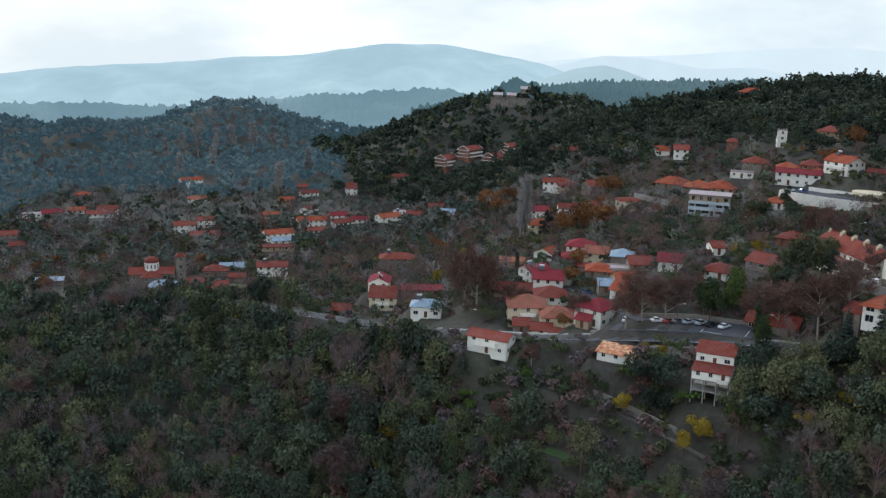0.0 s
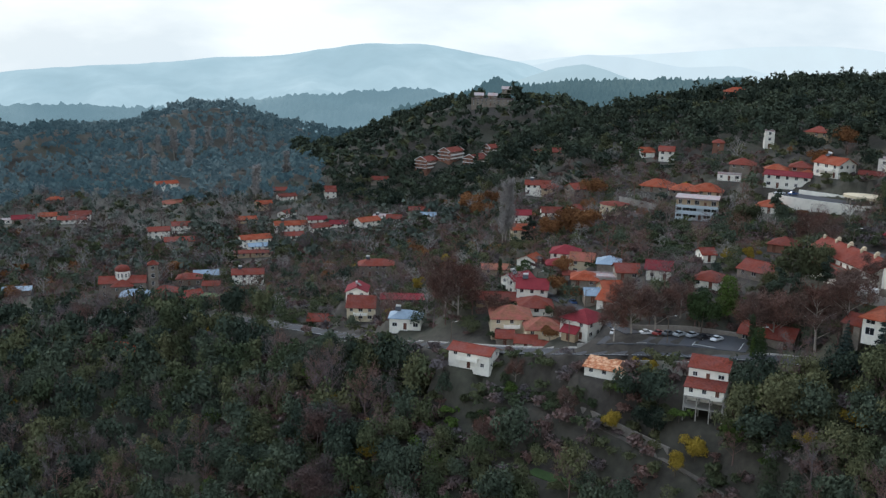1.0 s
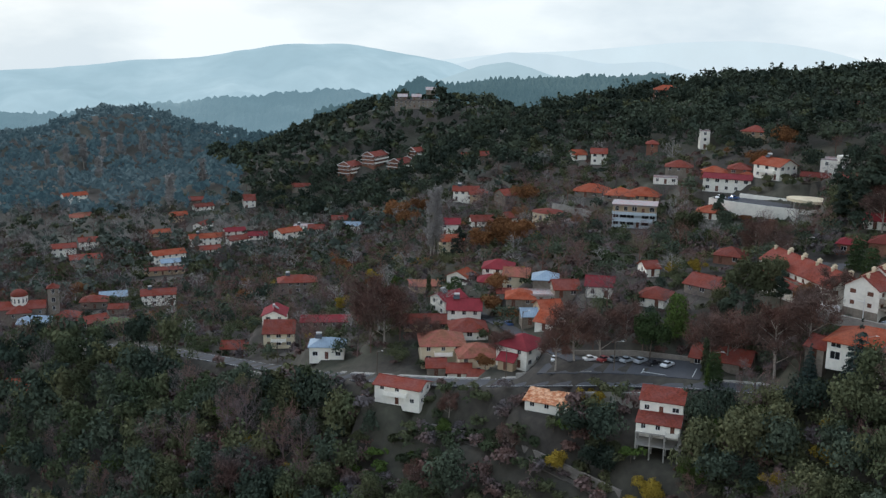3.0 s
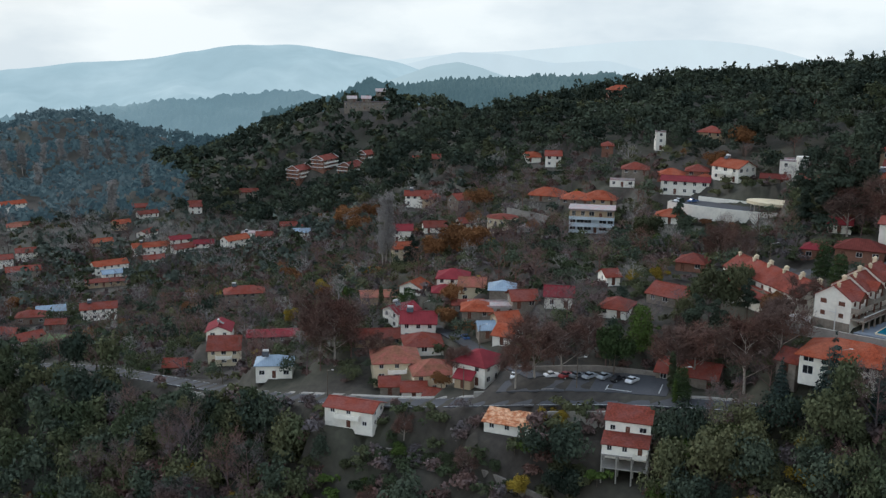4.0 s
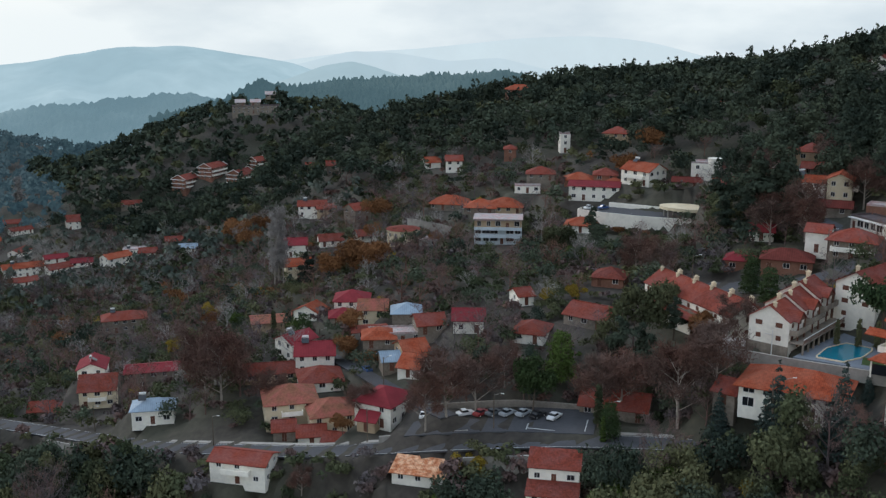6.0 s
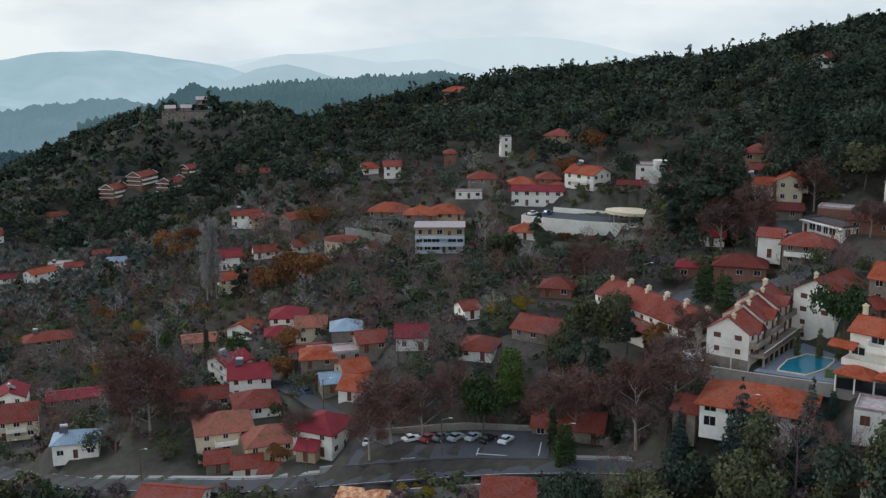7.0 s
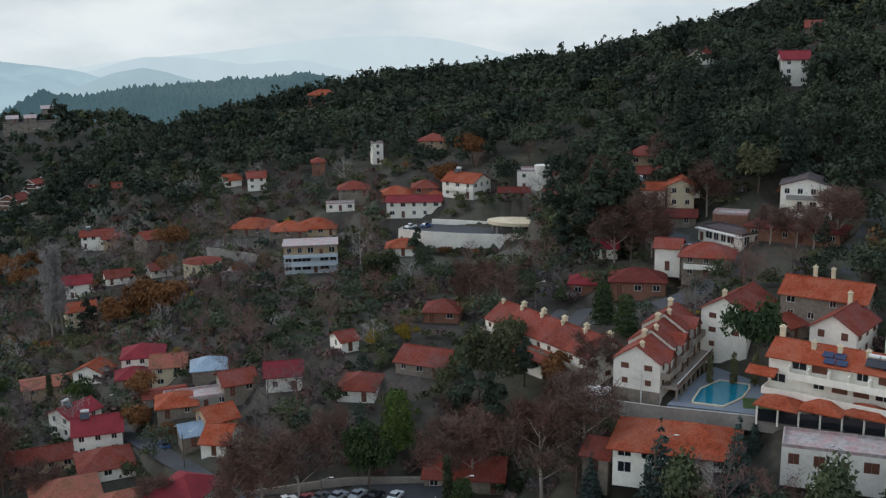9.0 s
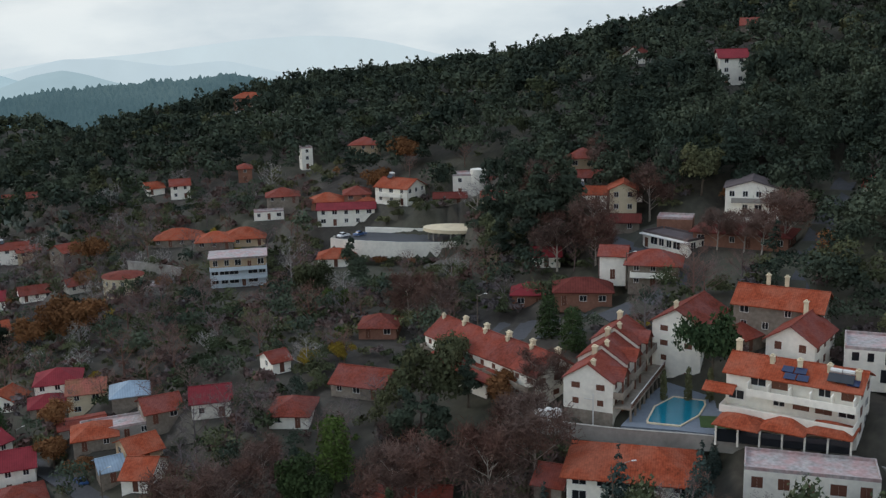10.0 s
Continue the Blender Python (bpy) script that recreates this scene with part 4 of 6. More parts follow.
# buildings behind the hotel
house(144.6, 227.2, 24, 10, 7.5, 3, "white", "red", "gable", z=24.4, pitch=33, looks="shutter", label="white gabled hotel house with brown shutters and a red roof", chim=1)
house(150.0, 236.0, -60, 14, 8.5, 2, "stone", "orange", "gable", z=29.2, pitch=28, chim=2, label="long red-tiled hotel wing with roof windows and chimneys")
house(143.5, 238.5, 10, 7, 6, 1, "stone", "red", "gable", z=27.0)
UF = house(150.0, 217.5, -50, 9, 8, 2, "white", "flat", "flat", z=26.9, plain=True, label="unfinished pale concrete building with dark panels for its window holes")
# dark boxes on the closed wall stand in for the shade inside open holes
for u, zz, w, h in ((-3.0, 3.3, 1.0, 1.3), (-0.9, 3.3, 0.9, 1.3), (1.6, 3.0, 1.0, 1.7), (-3.4, 0.9, 0.5, 0.6), (-2.6, 0.9, 0.5, 0.6), (-1.8, 0.9, 0.5, 0.6), (2.2, 0.2, 3.2, 2.0)):
    sh = Shape()
    sh.box(u - w / 2, -4.06, zz, u + w / 2, -3.9, zz + h)
    part("window_hole", sh.mesh("window_hole", GLASS), UF)
house(148.0, 208.0, -50, 6, 6, 1, "white", "flat", "flat", z=25.2, tall=3.0)

# ---- buildings below the road ----
H3 = thing("house_on_stilts", 67.2, 231.8, -0.4, -25, "white stepped house with two red roofs standing on concrete stilts", "house")
plot(67.2, 231.8, -25, 12, 10, -6.3, 5.0)
block(H3, 10.2, 4.6, 1, "white", "red", "shed", pitch=14, over=0.3, y0=-2.6, tall=2.4, base=0, win=(1.1, 1.2), gap=3.0, seed=2, sides="flr")
block(H3, 10.2, 5.0, 1, "white", "red", "shed", pitch=20, over=0.35, y0=2.4, floor=2.9, tall=3.3, base=-2.9, win=(1.2, 1.2), gap=2.6, seed=4)
sh = Shape()
sh.box(-5.2, -5.0, -0.35, 5.2, 5.0, 0)
sh.box(-5.2, -5.0, -3.3, 5.2, 5.0, -3.05)
part("floor_slab", sh.mesh("floor_slab", CONCRETE), H3)
for u in (-5.0, -1.7, 1.7, 5.0):
    for v in (-4.8, -1.0, 3.0):
        sh = Shape()
        sh.box(u - 0.17, v - 0.17, -7.0, u + 0.17, v + 0.17, -0.35)
        part("stilt", sh.mesh("stilt", CONCRETE), H3)
sh = Shape()
sh.box(-5.1, 3.2, -7, 5.1, 3.4, -0.35)
part("back_wall", sh.mesh("back_wall", CONCRETE), H3)
balcony(H3, 3.4, -4.9, 0.02, 3.0, 0.9)
H3.scale = (0.87, 0.87, 0.9)
FOOTPRINTS += [(66.2, 232.4, 7.5), (64, 226, 6.0), (13, 263, 5), (11, 258, 4), (46, 244, 4.5), (44, 240, 3.5), (68, 245, 4)]
house(15.6, 270.3, -28, 11.8, 6.8, 2, "white", "red", "gable", z=-8.2, tall=2.25, pitch=20, bal=0.5, win=(1.1, 1.05), label="white two-level house with a red gabled roof below the road")
house(47.4, 249.6, -30, 10.2, 4.6, 1, "white", "mottled", "shed", z=-3.2, tall=2.4, pitch=14, label="small white house with a mottled terracotta lean-to roof")

pad("platform", "bare grey concrete yard beside the house on stilts", 75.8, 238.6, 2.6, -29, 7.0, 8.0, CONCRETE, 3.0)
FOOTPRINTS.append((75.8, 238.6, 5.0))
for u, v, w, tall in ((75.0, 239.6, 1.3, 1.2), (77.6, 238.4, 0.9, 1.5)):
    box = thing("storage_box", u, v, 2.6, -20, "white plastic storage box on a concrete yard", "box")
    sh = Shape()
    sh.box(-w / 2, -0.5, 0, w / 2, 0.5, tall)
    part("body", sh.mesh("body", FRAME), box)
    sh = Shape()
    sh.slab([(-w / 2 - 0.06, -0.56, tall + 0.12), (w / 2 + 0.06, -0.56, tall + 0.12), (w / 2 + 0.06, 0.56, tall + 0.2), (-w / 2 - 0.06, 0.56, tall + 0.2)], 0.115)
    part("lid", sh.mesh("lid", FRAME), box)

# ---- parking deck above the village ----
deck = thing("parking_deck", 141.5, 362.5, 22.6, -42, "pale concrete parking deck with a curved parapet and canopy", "parking deck")
sh = Shape()
rim = [(-18, 1.5), (-18, -2.5), (-8, -4.5), (3, -5.2), (13, -4.2), (18, -1.5), (18, 9), (-12, 10)]
sh.slab([(u, v, 0) for u, v in rim], 0.5)
part("slab", sh.mesh("slab", ASPHALT), deck)
sh = Shape()
for k in range(6):
    (u0, v0), (u1, v1) = rim[k], rim[k + 1]
    sh.slab([(u0, v0 - 0.25, 0.9), (u1, v1 - 0.25, 0.9), (u1, v1, 0.9), (u0, v0, 0.9)], 5.4)
part("parapet", sh.mesh("parapet", WALLS["white"]), deck)
sh = Shape()
sh.slab([(18, 9.0, 1.5), (18, 9.3, 1.5), (-12, 10.3, 1.5), (-12, 10.0, 1.5)][::-1], 2.5)
part("back_parapet", sh.mesh("back_parapet", WALLS["white"]), deck)
sh = Shape()
cx, cy = 15.0, 3.5
ring = [(cx + 8.5 * math.cos(6.2832 * k / 20), cy + 5.0 * math.sin(6.2832 * k / 20), 3.4) for k in range(20)]
sh.slab(ring, 0.9)
part("canopy", sh.mesh("canopy", WALLS["cream"]), deck)
for k in range(8):
    sh = Shape()
    a = 6.2832 * k / 8
    sh.tube((cx + 7 * math.cos(a), cy + 4 * math.sin(a), 0), (cx + 7 * math.cos(a), cy + 4 * math.sin(a), 2.6), 0.25, 0.25, 8)
    part("column", sh.mesh("column", CONCRETE), deck)
plot(143.5, 364.7, -42, 36, 11, 22.0, 2.5)
plot(135.5, 353.5, -42, 36, 9, 17.6, 3.0)
BEDS += [(*PLOTS[-2][:7], 2.5), (*PLOTS[-1][:7], 2.5)]
for u in (-12, -4, 4, 12):
    FOOTPRINTS.append((142.5 + u * 0.74, 363.5 - u * 0.67, 8))
car(131.5, 375.5, 22.65, 20, "white")
car(136, 374.5, 22.65, 15, "blue")
car(161, 392, ground_at(161, 392), 0, "white")
wall_line("garden_wall", "low white wall along a lane below the parking deck", [(126, 366, 15.2), (136, 353.5, 16), (146, 341, 17.5)], 0.3, 1.2, 2.0, WALLS["cream"])

# ---- round house and the blue-and-white block ----
rx, ry, _ = 80, 420, 0
rz = ground_at(rx, ry)
plot(rx, ry, 0, 12, 12, rz - 0.1)
R = thing("round_house", rx, ry, rz, -14, "white round-fronted two-storey house with a low red roof", "house")
sh = Shape()
sh.tube((0, 0, -2), (0, 0, 5.6), 5.8, 5.8, 24)
part("wall", sh.mesh("wall", WALLS["cream"]), R)
sh = Shape()
sh.tube((0, 0, 5.6), (0, 0, 6.7), 6.2, 1.2, 24)
part("roof", sh.mesh("roof", ROOFS["red"]), R)
for k in range(7):
    for zz in (1.4, 4.2):
        a = radians(-165 + 25 * k)
        window(R, 0.9, 1.2, pose(5.82 * math.cos(a), 5.82 * math.sin(a), zz, 0, 0, math.degrees(a) + 90))
FOOTPRINTS.append((rx, ry, 6.5))
bb = house(106.3, 392.0, -19, 15.5, 9, 2, "blue", "flat", "flat", lift=-0.5, looks="glass", win=(1.9, 1.6), gap=2.4, label="three-storey block with a tan top floor and pale blue balconies")
block(bb, 15.4, 8.9, 1, "tan", "flat", "flat", floor=5.0, base=5.55, tall=2.7, win=(1.3, 1.7), gap=2.6, seed=3)
for s in (1, 2):
    balcony(bb, 0, -4.5, s * 2.5, 15.5, 1.4, "blue")
rf = Shape()
rf.box(-8.1, -5.4, 8.25, 8.1, 4.8, 8.5)
part("roof_edge", rf.mesh("roof_edge", ROOFS["flat"]), bb)
wall_line("retaining_wall", "weathered concrete retaining wall below the upper houses", [(66, 408, 1.0), (84, 398, 2.0), (96, 384, 4.5), (112, 378, 7)], 0.4, 1.4, 3.0, CONCRETE)
wall_line("retaining_wall", "pale concrete ramp wall beside orange-roofed houses", [(85, 436, 8), (92, 424, 8.5), (97, 412, 8.5)], 0.4, 2.4, 3.0, CONCRETE)

# ---- church ----
cz = ground_at(-131, 462)
plot(-131, 462, 10, 40, 26, cz - 0.1)
CH = thing("church", -134, 464, cz, 12, "stone church with red-tiled roofs, white arched drum and red dome", "church")
block(CH, 20, 8.5, 2, "stone", "red", "gable", pitch=28, tall=3.4, base=-2, gap=4, seed=1)
block(CH, 9, 15, 2, "stone", "red", "hip", pitch=26, tall=3.0, base=-2, gap=4, seed=2)
sh = Shape()
sh.tube((0, 0, 6.5), (0, 0, 11.6), 3.3, 3.3, 16)
part("drum", sh.mesh("drum", WALLS["white"]), CH)
for k in range(12):
    a = 6.2832 * k / 12
    window(CH, 0.75, 1.9, pose(3.32 * math.cos(a), 3.32 * math.sin(a), 9.8, 0, 0, math.degrees(a) + 90))
sh = Shape()
for k in range(5):
    a, b = radians(18 * k), radians(18 * (k + 1))
    sh.tube((0, 0, 11.6 + 2.6 * math.sin(a)), (0, 0, 11.6 + 2.6 * math.sin(b)), 3.5 * math.cos(a), max(3.5 * math.cos(b), 0.1), 16)
part("dome", sh.mesh("dome", ROOFS["red"]), CH)
BT = thing("bell_tower", -121, 467, cz, 12, "square stone bell tower with arched openings and red cap", "tower")
block(BT, 4.2, 4.2, 4, "stone", "red", "hip", pitch=35, tall=3.6, base=-1, win=(1.2, 2.0), gap=3.4, seed=4)
FOOTPRINTS += [(-134, 464, 12), (-121, 467, 4)]

# ---- brick apartments with white gable frames, and hilltop buildings ----
def apartment(x, y, turn, w, d, storeys):
    h = house(x, y, turn, w, d, storeys, "brick", "red", "gable", name="apartment_house", pitch=26, bal=0.6, gap=2.8, looks="glass", lift=0.5,
              label="dark red brick apartment house with white gable frames and balconies")
    rise = math.tan(radians(26)) * d / 2
    for s in (-1, 1):
        sh = Shape()
        u = s * (w / 2 + 0.55)
        for q in (-1, 1):
            p = [(u - 0.1, q * (d / 2 + 0.5), storeys * 2.7 - 0.2), (u + 0.1, q * (d / 2 + 0.5), storeys * 2.7 - 0.2), (u + 0.1, 0, storeys * 2.7 + rise + 0.2), (u - 0.1, 0, storeys * 2.7 + rise + 0.2)]
            sh.slab(p if q < 0 else p[::-1], 0.4)
        part("gable_frame", sh.mesh("gable_frame", FRAME), h)
    for k in range(1, storeys + 1):
        sh = Shape()
        sh.box(-w / 2 - 1.3, -d / 2 - 0.1, k * 2.5 - 0.25, -w / 2, d / 2 + 0.1, k * 2.5)
        part("gable_balcony", sh.mesh("gable_balcony", FRAME), h)
    for k in range(1, storeys):
        balcony(h, 0, -d / 2, k * 2.5, w * 0.9, 1.4)
    return h


apartment(5.5, 749, 55, 15, 10, 3)
apartment(23.0, 754, 55, 18, 10, 3)
apartment(40, 732, 55, 16, 11, 3)
apartment(52, 753, 40, 9, 9, 2)
house(58, 838, -4, 34, 11, 2, "stone", "dark", "flat", name="school", lift=0.2, tall=2.6, label="long dark hilltop school building with pale roof sheds")
for u in (47, 58, 69):
    house(u, 839, -4, 7, 5, 1, "stone", "flat", "shed", name="roof_shed", z=ground_at(58, 838) + 5.6, pitch=18, label="small pale shed roof on top of the school")
FOOTPRINTS += [(45, 824, 9), (58, 822, 10), (71, 824, 9), (165, 572, 12), (178, 566, 11), (186, 592, 10), (160, 584, 8)]
house(186, 613, -18, 15, 10, 2, "brick", "orange", "hip", lift=1.5, label="hilltop brick villa with an orange hipped roof")
wall_line("retaining_wall", "grey stone terrace wall on the wooded hill", [(150, 590, 33), (165, 580, 34.5), (182, 592, 37)], 0.6, 5.0, 4.0, CONCRETE)
wall_line("retaining_wall", "grey stone terrace wall on the wooded hill", [(164, 571, 33), (176, 568, 34), (186, 576, 35)], 0.6, 4.0, 4.0, CONCRETE)

# open ground in front of the deck, lawns and yards
FOOTPRINTS += [(-20, 359, 8), (-17, 349, 7), (-22, 366, 7), (-3, 302, 6), (-6, 296, 5), (-3, 358, 7), (3, 357, 6), (-20, 344, 7), (-14, 344, 5), (230, 331, 5), (226, 326.5, 4.5), (222, 322, 4), (218, 317, 3.5), (178, 328, 6), (175, 322, 5), (181, 332, 5), (124, 356, 6), (131, 347, 6), (139, 338, 6), (166, 366, 7), (164, 360, 5), (168, 262, 6), (172, 256, 6), (166, 268, 4), (160, 262, 6), (137, 354, 8), (130, 363, 7), (144, 345, 8), (175, 262, 8), (178, 266, 7), (-84, 441, 9), (-92, 436, 7), (-150, 446, 9), (-165, 446, 9), (127, 253, 5)]
pad("lawn", "small green field with a low bank beside village houses", -86, 440, ground_at(-86, 440) + 0.35, -20, 22, 15, GRASS, 1.2, "grass")

# cars and clutter by the road
for x, y, turn, colour in ((-27.5, 321.5, 40, "blue"), (-31, 322.5, 35, "white"), (-34, 325.5, 50, "blue"), (-36.5, 330, 60, "silver")):
    plot(x, y, turn, 6, 4, ground_at(x, y), 3.0)
    car(x, y, ground_at(x, y), turn, colour)
    FOOTPRINTS.append((x + 1.5, y - 3, 4.5))
for u, colour in ((114.5, "silver"), (119.5, "black"), (136, "white")):
    yy = float(np.interp(u, [112, 127, 150], [211, 201, 188])) + 1.4
    car(u, yy, float(np.interp(u, [112, 127, 150], [11.6, 13.8, 17])) + 0.12, -34, colour)
car(46.8, 305, ground_at(46.8, 305) + 0.12, 100, "blue")
car(132.5, 281.5, 20.6, 30, "white")


def street_lamp(x, y, z, turn, tall=7.0):
    """A wooden pole with a short lamp arm."""
    ob = thing("street_lamp", x, y, z, turn, "thin grey wooden pole with a short lamp arm", "lamp post", "street lamps")
    sh = Shape()
    sh.tube((0, 0, -0.5), (0, 0, tall), 0.13, 0.09, 7)
    part("pole", sh.mesh("pole", BARK), ob)
    sh = Shape()
    sh.tube((0, 0, tall - 0.4), (0, -1.4, tall + 0.1), 0.05, 0.04, 5)
    part("arm", sh.mesh("arm", CONCRETE), ob)
    sh = Shape()
    sh.slab([(-0.12, -2.0, tall + 0.15), (0.12, -2.0, tall + 0.15), (0.12, -1.35, tall + 0.15), (-0.12, -1.35, tall + 0.15)], 0.1)
    part("lamp_head", sh.mesh("lamp_head", FRAME), ob)


for x, y, turn in ((81.5, 241.5, 60), (62.7, 253.3, 60), (40, 266, 55), (10, 288.5, 50), (-18, 326, 45), (-56, 374, 40), (105, 222, 60), (48, 290, 100), (39, 332, 100), (122, 288, 60), (148, 274, 60)):
    street_lamp(x, y, ground_at(x, y), turn)

# ---- houses along the upper street ----
house(184.0, 336.5, -37, 7.8, 7.8, 2, "tan", "red", "hip", z=38.8, tall=3.0, pitch=28, label="tall tan stone house with an orange hipped roof")
house(173.4, 306.6, 51, 8.0, 6.2, 2, "cream", "orange", "gable", z=36.0, tall=2.8, bal=0.6, label="pale yellow gabled house with a low orange roof")
house(167.6, 312.0, -39, 8.2, 6.0, 2, "white", "orange", "gable", z=35.0, tall=2.6, bal=0.5, tank=1)
house(166.8, 299.4, -39, 8.5, 5.5, 1, "stone", "rusty", "gable", z=33.2)
house(176.5, 322.5, -39, 7.0, 6.0, 2, "stone", "red", "gable", z=37.0)
RES = thing("restaurant", 166.3, 280.4, 32.4, -86, "low white flat-roofed restaurant with dark arched openings", "building")
plot(166.3, 280.4, -86, 17, 9, 32.3, 4.0)
block(RES, 13.0, 6.2, 1, "white", "dark", "flat", tall=3.1, base=-2.0, win=(1.5, 1.9), gap=2.1, seed=6)
sh = Shape()
sh.box(-6.8, -3.9, 2.75, 6.8, -3.12, 3.0)
part("awning", sh.mesh("awning", FRAME), RES)
FOOTPRINTS += [(166.3, 276.5, 5.5), (166.3, 284.5, 5.5), (163, 280, 5)]
house(172.0, 286.8, -48, 7.5, 5.0, 1, "brick", "flat", "flat", z=35.0, tall=2.6, plain=True, label="plain terracotta-coloured flat-roofed block")
house(153.6, 272.2, -45, 9.6, 8.0, 2, "stone", "red", "hip", z=28.7, over=0.9, bal=0.9, pitch=26, label="two-storey stone house with a veranda and a red hipped roof")
house(150.4, 280.8, -45, 5.2, 6.0, 2, "white", "red", "gable", z=28.9)
house(176.0, 270.5, -57, 19.0, 9.0, 1, "brick", "rusty", "hip", z=34.2, tall=3.0, pitch=17, over=0.8, label="long low hall under a rusty red-brown hipped roof")
WH = house(187.0, 279.4, 43, 9.0, 11.0, 2, "white", "dark", "gable", z=38.4, tall=2.9, pitch=17, over=0.4, gap=2.6, label="white villa with a broad low gable, terrace and dark roof")
sh = Shape()
sh.box(-7.5, -5.5, -2.5, -4.5, 5.5, 0.2)
sh.box(-7.5, -5.5, 0.2, -7.3, 5.5, 1.1)
part("terrace", sh.mesh("terrace", WALLS["white"]), WH)
sh = Shape()
sh.box(-6.0, -5.4, 2.75, -4.5, 4.2, 2.95)
sh.box(-6.0, -5.4, 2.95, -5.9, 4.2, 3.8)
part("balcony", sh.mesh("balcony", WALLS["concrete"]), WH)
house(136.2, 290.4, -36, 7.2, 6.4, 1, "brick", "maroon", "hip", z=22.9, tall=3.0, pitch=28, label="small brick house with a maroon hipped roof")
house(141.6, 279.6, -36, 11.2, 8.0, 1, "brick", "rusty", "hip", z=25.3, tall=3.0, label="low brick house with a weathered dull red hipped roof")
house(148.6, 302.5, -33, 6.0, 6.0, 1, "white", "maroon", "gable", z=27.3)
TW = house(170.5, 374.0, -30, 8.2, 7.0, 2, "white", "flat", "flat", z=31.0, tall=2.8, label="white flat-roofed house with a round stair tower")
sh = Shape()
sh.tube((3.2, -2.6, -2.0), (3.2, -2.6, 7.4), 2.2, 2.2, 18)
part("stair_tower", sh.mesh("stair_tower", WALLS["white"]), TW)
house(162.0, 344.5, -32, 7.4, 6.6, 2, "cream", "red", "gable", z=29.4, tall=2.8, label="cream two-storey house with a faded red roof")
house(178.0, 369.5, -32, 10.5, 6.0, 1, "stone", "red", "gable", z=31.4, tall=2.8)
house(162.5, 370.0, -29, 9.0, 5.0, 1, "stone", "rusty", "gable", z=29.0)

# ---- village houses ----
house(-3.5, 368.8, 0.4, 18.7, 8, 2, "stone", "maroon", "gable", pitch=14)
house(-3.2, 315.0, -4, 9.6, 7, 1, "white", "grey", "hip", z=-11.6, tall=2.7, eave_up=1.0, tank=1, label="white house with a pale blue sheet-metal hipped roof")
house(27.3, 295.6, -0.1, 11.6, 11, 2, "cream", "brown", "hip", bal=0.4)
house(35.6, 287.9, 1.3, 9.9, 10, 2, "cream", "brown", "hip")
house(40.1, 289.9, -7.9, 7.2, 9, 2, "white", "red", "gable")
house(45.6, 275.7, -43.2, 8.9, 10, 2, "white", "maroon", "hip")
house(30.6, 282.6, -5.3, 5.8, 6, 1, "white", "red", "gable")
house(35.2, 277.7, -26.9, 4.1, 6, 1, "white", "red", "gable")
house(25.1, 286.8, -3.6, 4.7, 6, 1, "stone", "red", "gable")
house(41.8, 272.1, -34.2, 4.0, 5, 1, "tan", "maroon", "gable")
house(36.1, 318.3, -8.9, 9.4, 9, 2, "white", "maroon", "gable", tank=1)
house(32.9, 333.6, 33.2, 8.3, 7, 2, "white", "maroon", "gable", tank=1)
house(35.7, 306.8, -1.1, 10.0, 10, 1, "white", "red", "hip")
house(24.8, 317.3, -3.1, 12.5, 7, 1, "tan", "red", "gable")
house(30.0, 377.1, 0.6, 12.2, 9, 1, "tan", "brown", "gable", pitch=12)
house(40.1, 360.1, 54.2, 6.3, 8, 1, "white", "orange", "gable")
house(50.8, 351.4, -13.4, 9.5, 9, 2, "white", "maroon", "hip")
house(55.1, 341.6, -14.7, 7.7, 8, 2, "cream", "brown", "gable")
house(47.2, 344.8, -7.8, 7.4, 7, 1, "stone", "maroon", "hip")
house(61.8, 329.8, -11.7, 7.5, 8, 1, "stone", "grey", "hip")
house(64.4, 315.1, -1.1, 7.1, 8, 1, "stone", "red", "gable")
house(72.5, 306.9, -15.6, 7.4, 8, 1, "white", "maroon", "gable", eave_up=0.8)
house(55.8, 315.3, -5.9, 12.9, 6, 1, "concrete", "flat", "flat")
house(50.7, 323.9, -4.3, 8.8, 6, 1, "concrete", "red", "gable", pitch=10)
house(51.6, 314.6, -9.9, 8.0, 8, 1, "stone", "orange", "hip")
house(57.4, 303.4, 8.0, 6.0, 8, 1, "tan", "orange", "gable")
house(56.1, 293.7, -34.2, 5.1, 9, 1, "white", "orange", "gable")
house(51.2, 299.5, -0.5, 4.1, 6, 1, "stone", "grey", "gable")
house(44.2, 435.1, -0.2, 9.3, 8, 2, "cream", "orange", "gable")
house(48.5, 486.0, -5.2, 9.8, 7, 1, "white", "maroon", "gable")
house(60.4, 463.2, 0.7, 9.8, 8, 1, "white", "red", "gable")
house(61.4, 531.2, -6.3, 12.6, 8, 2, "white", "red", "gable", tank=1)
house(67.2, 528.0, -7.1, 8.3, 8, 2, "tan", "red", "gable")
house(74.7, 487.4, 23.1, 7.5, 9, 2, "stone", "red", "gable")
house(47.8, 475.2, -5.2, 8.8, 7, 2, "white", "maroon", "gable")
house(72.2, 447.5, 8.5, 9.5, 7, 1, "white", "red", "gable")
house(87.5, 413.0, -14, 6.5, 6, 1, "concrete", "flat", "flat")
house(103.6, 444.6, -26.5, 14.8, 11, 1, "stone", "orange", "hip")
house(110.6, 427.2, -24.3, 11.4, 10, 1, "stone", "orange", "hip")
house(119.5, 426.5, -22.7, 13.1, 11, 1, "tan", "orange", "hip")
house(125.6, 367.0, -27.4, 9.6, 8, 1, "white", "orange", "hip")
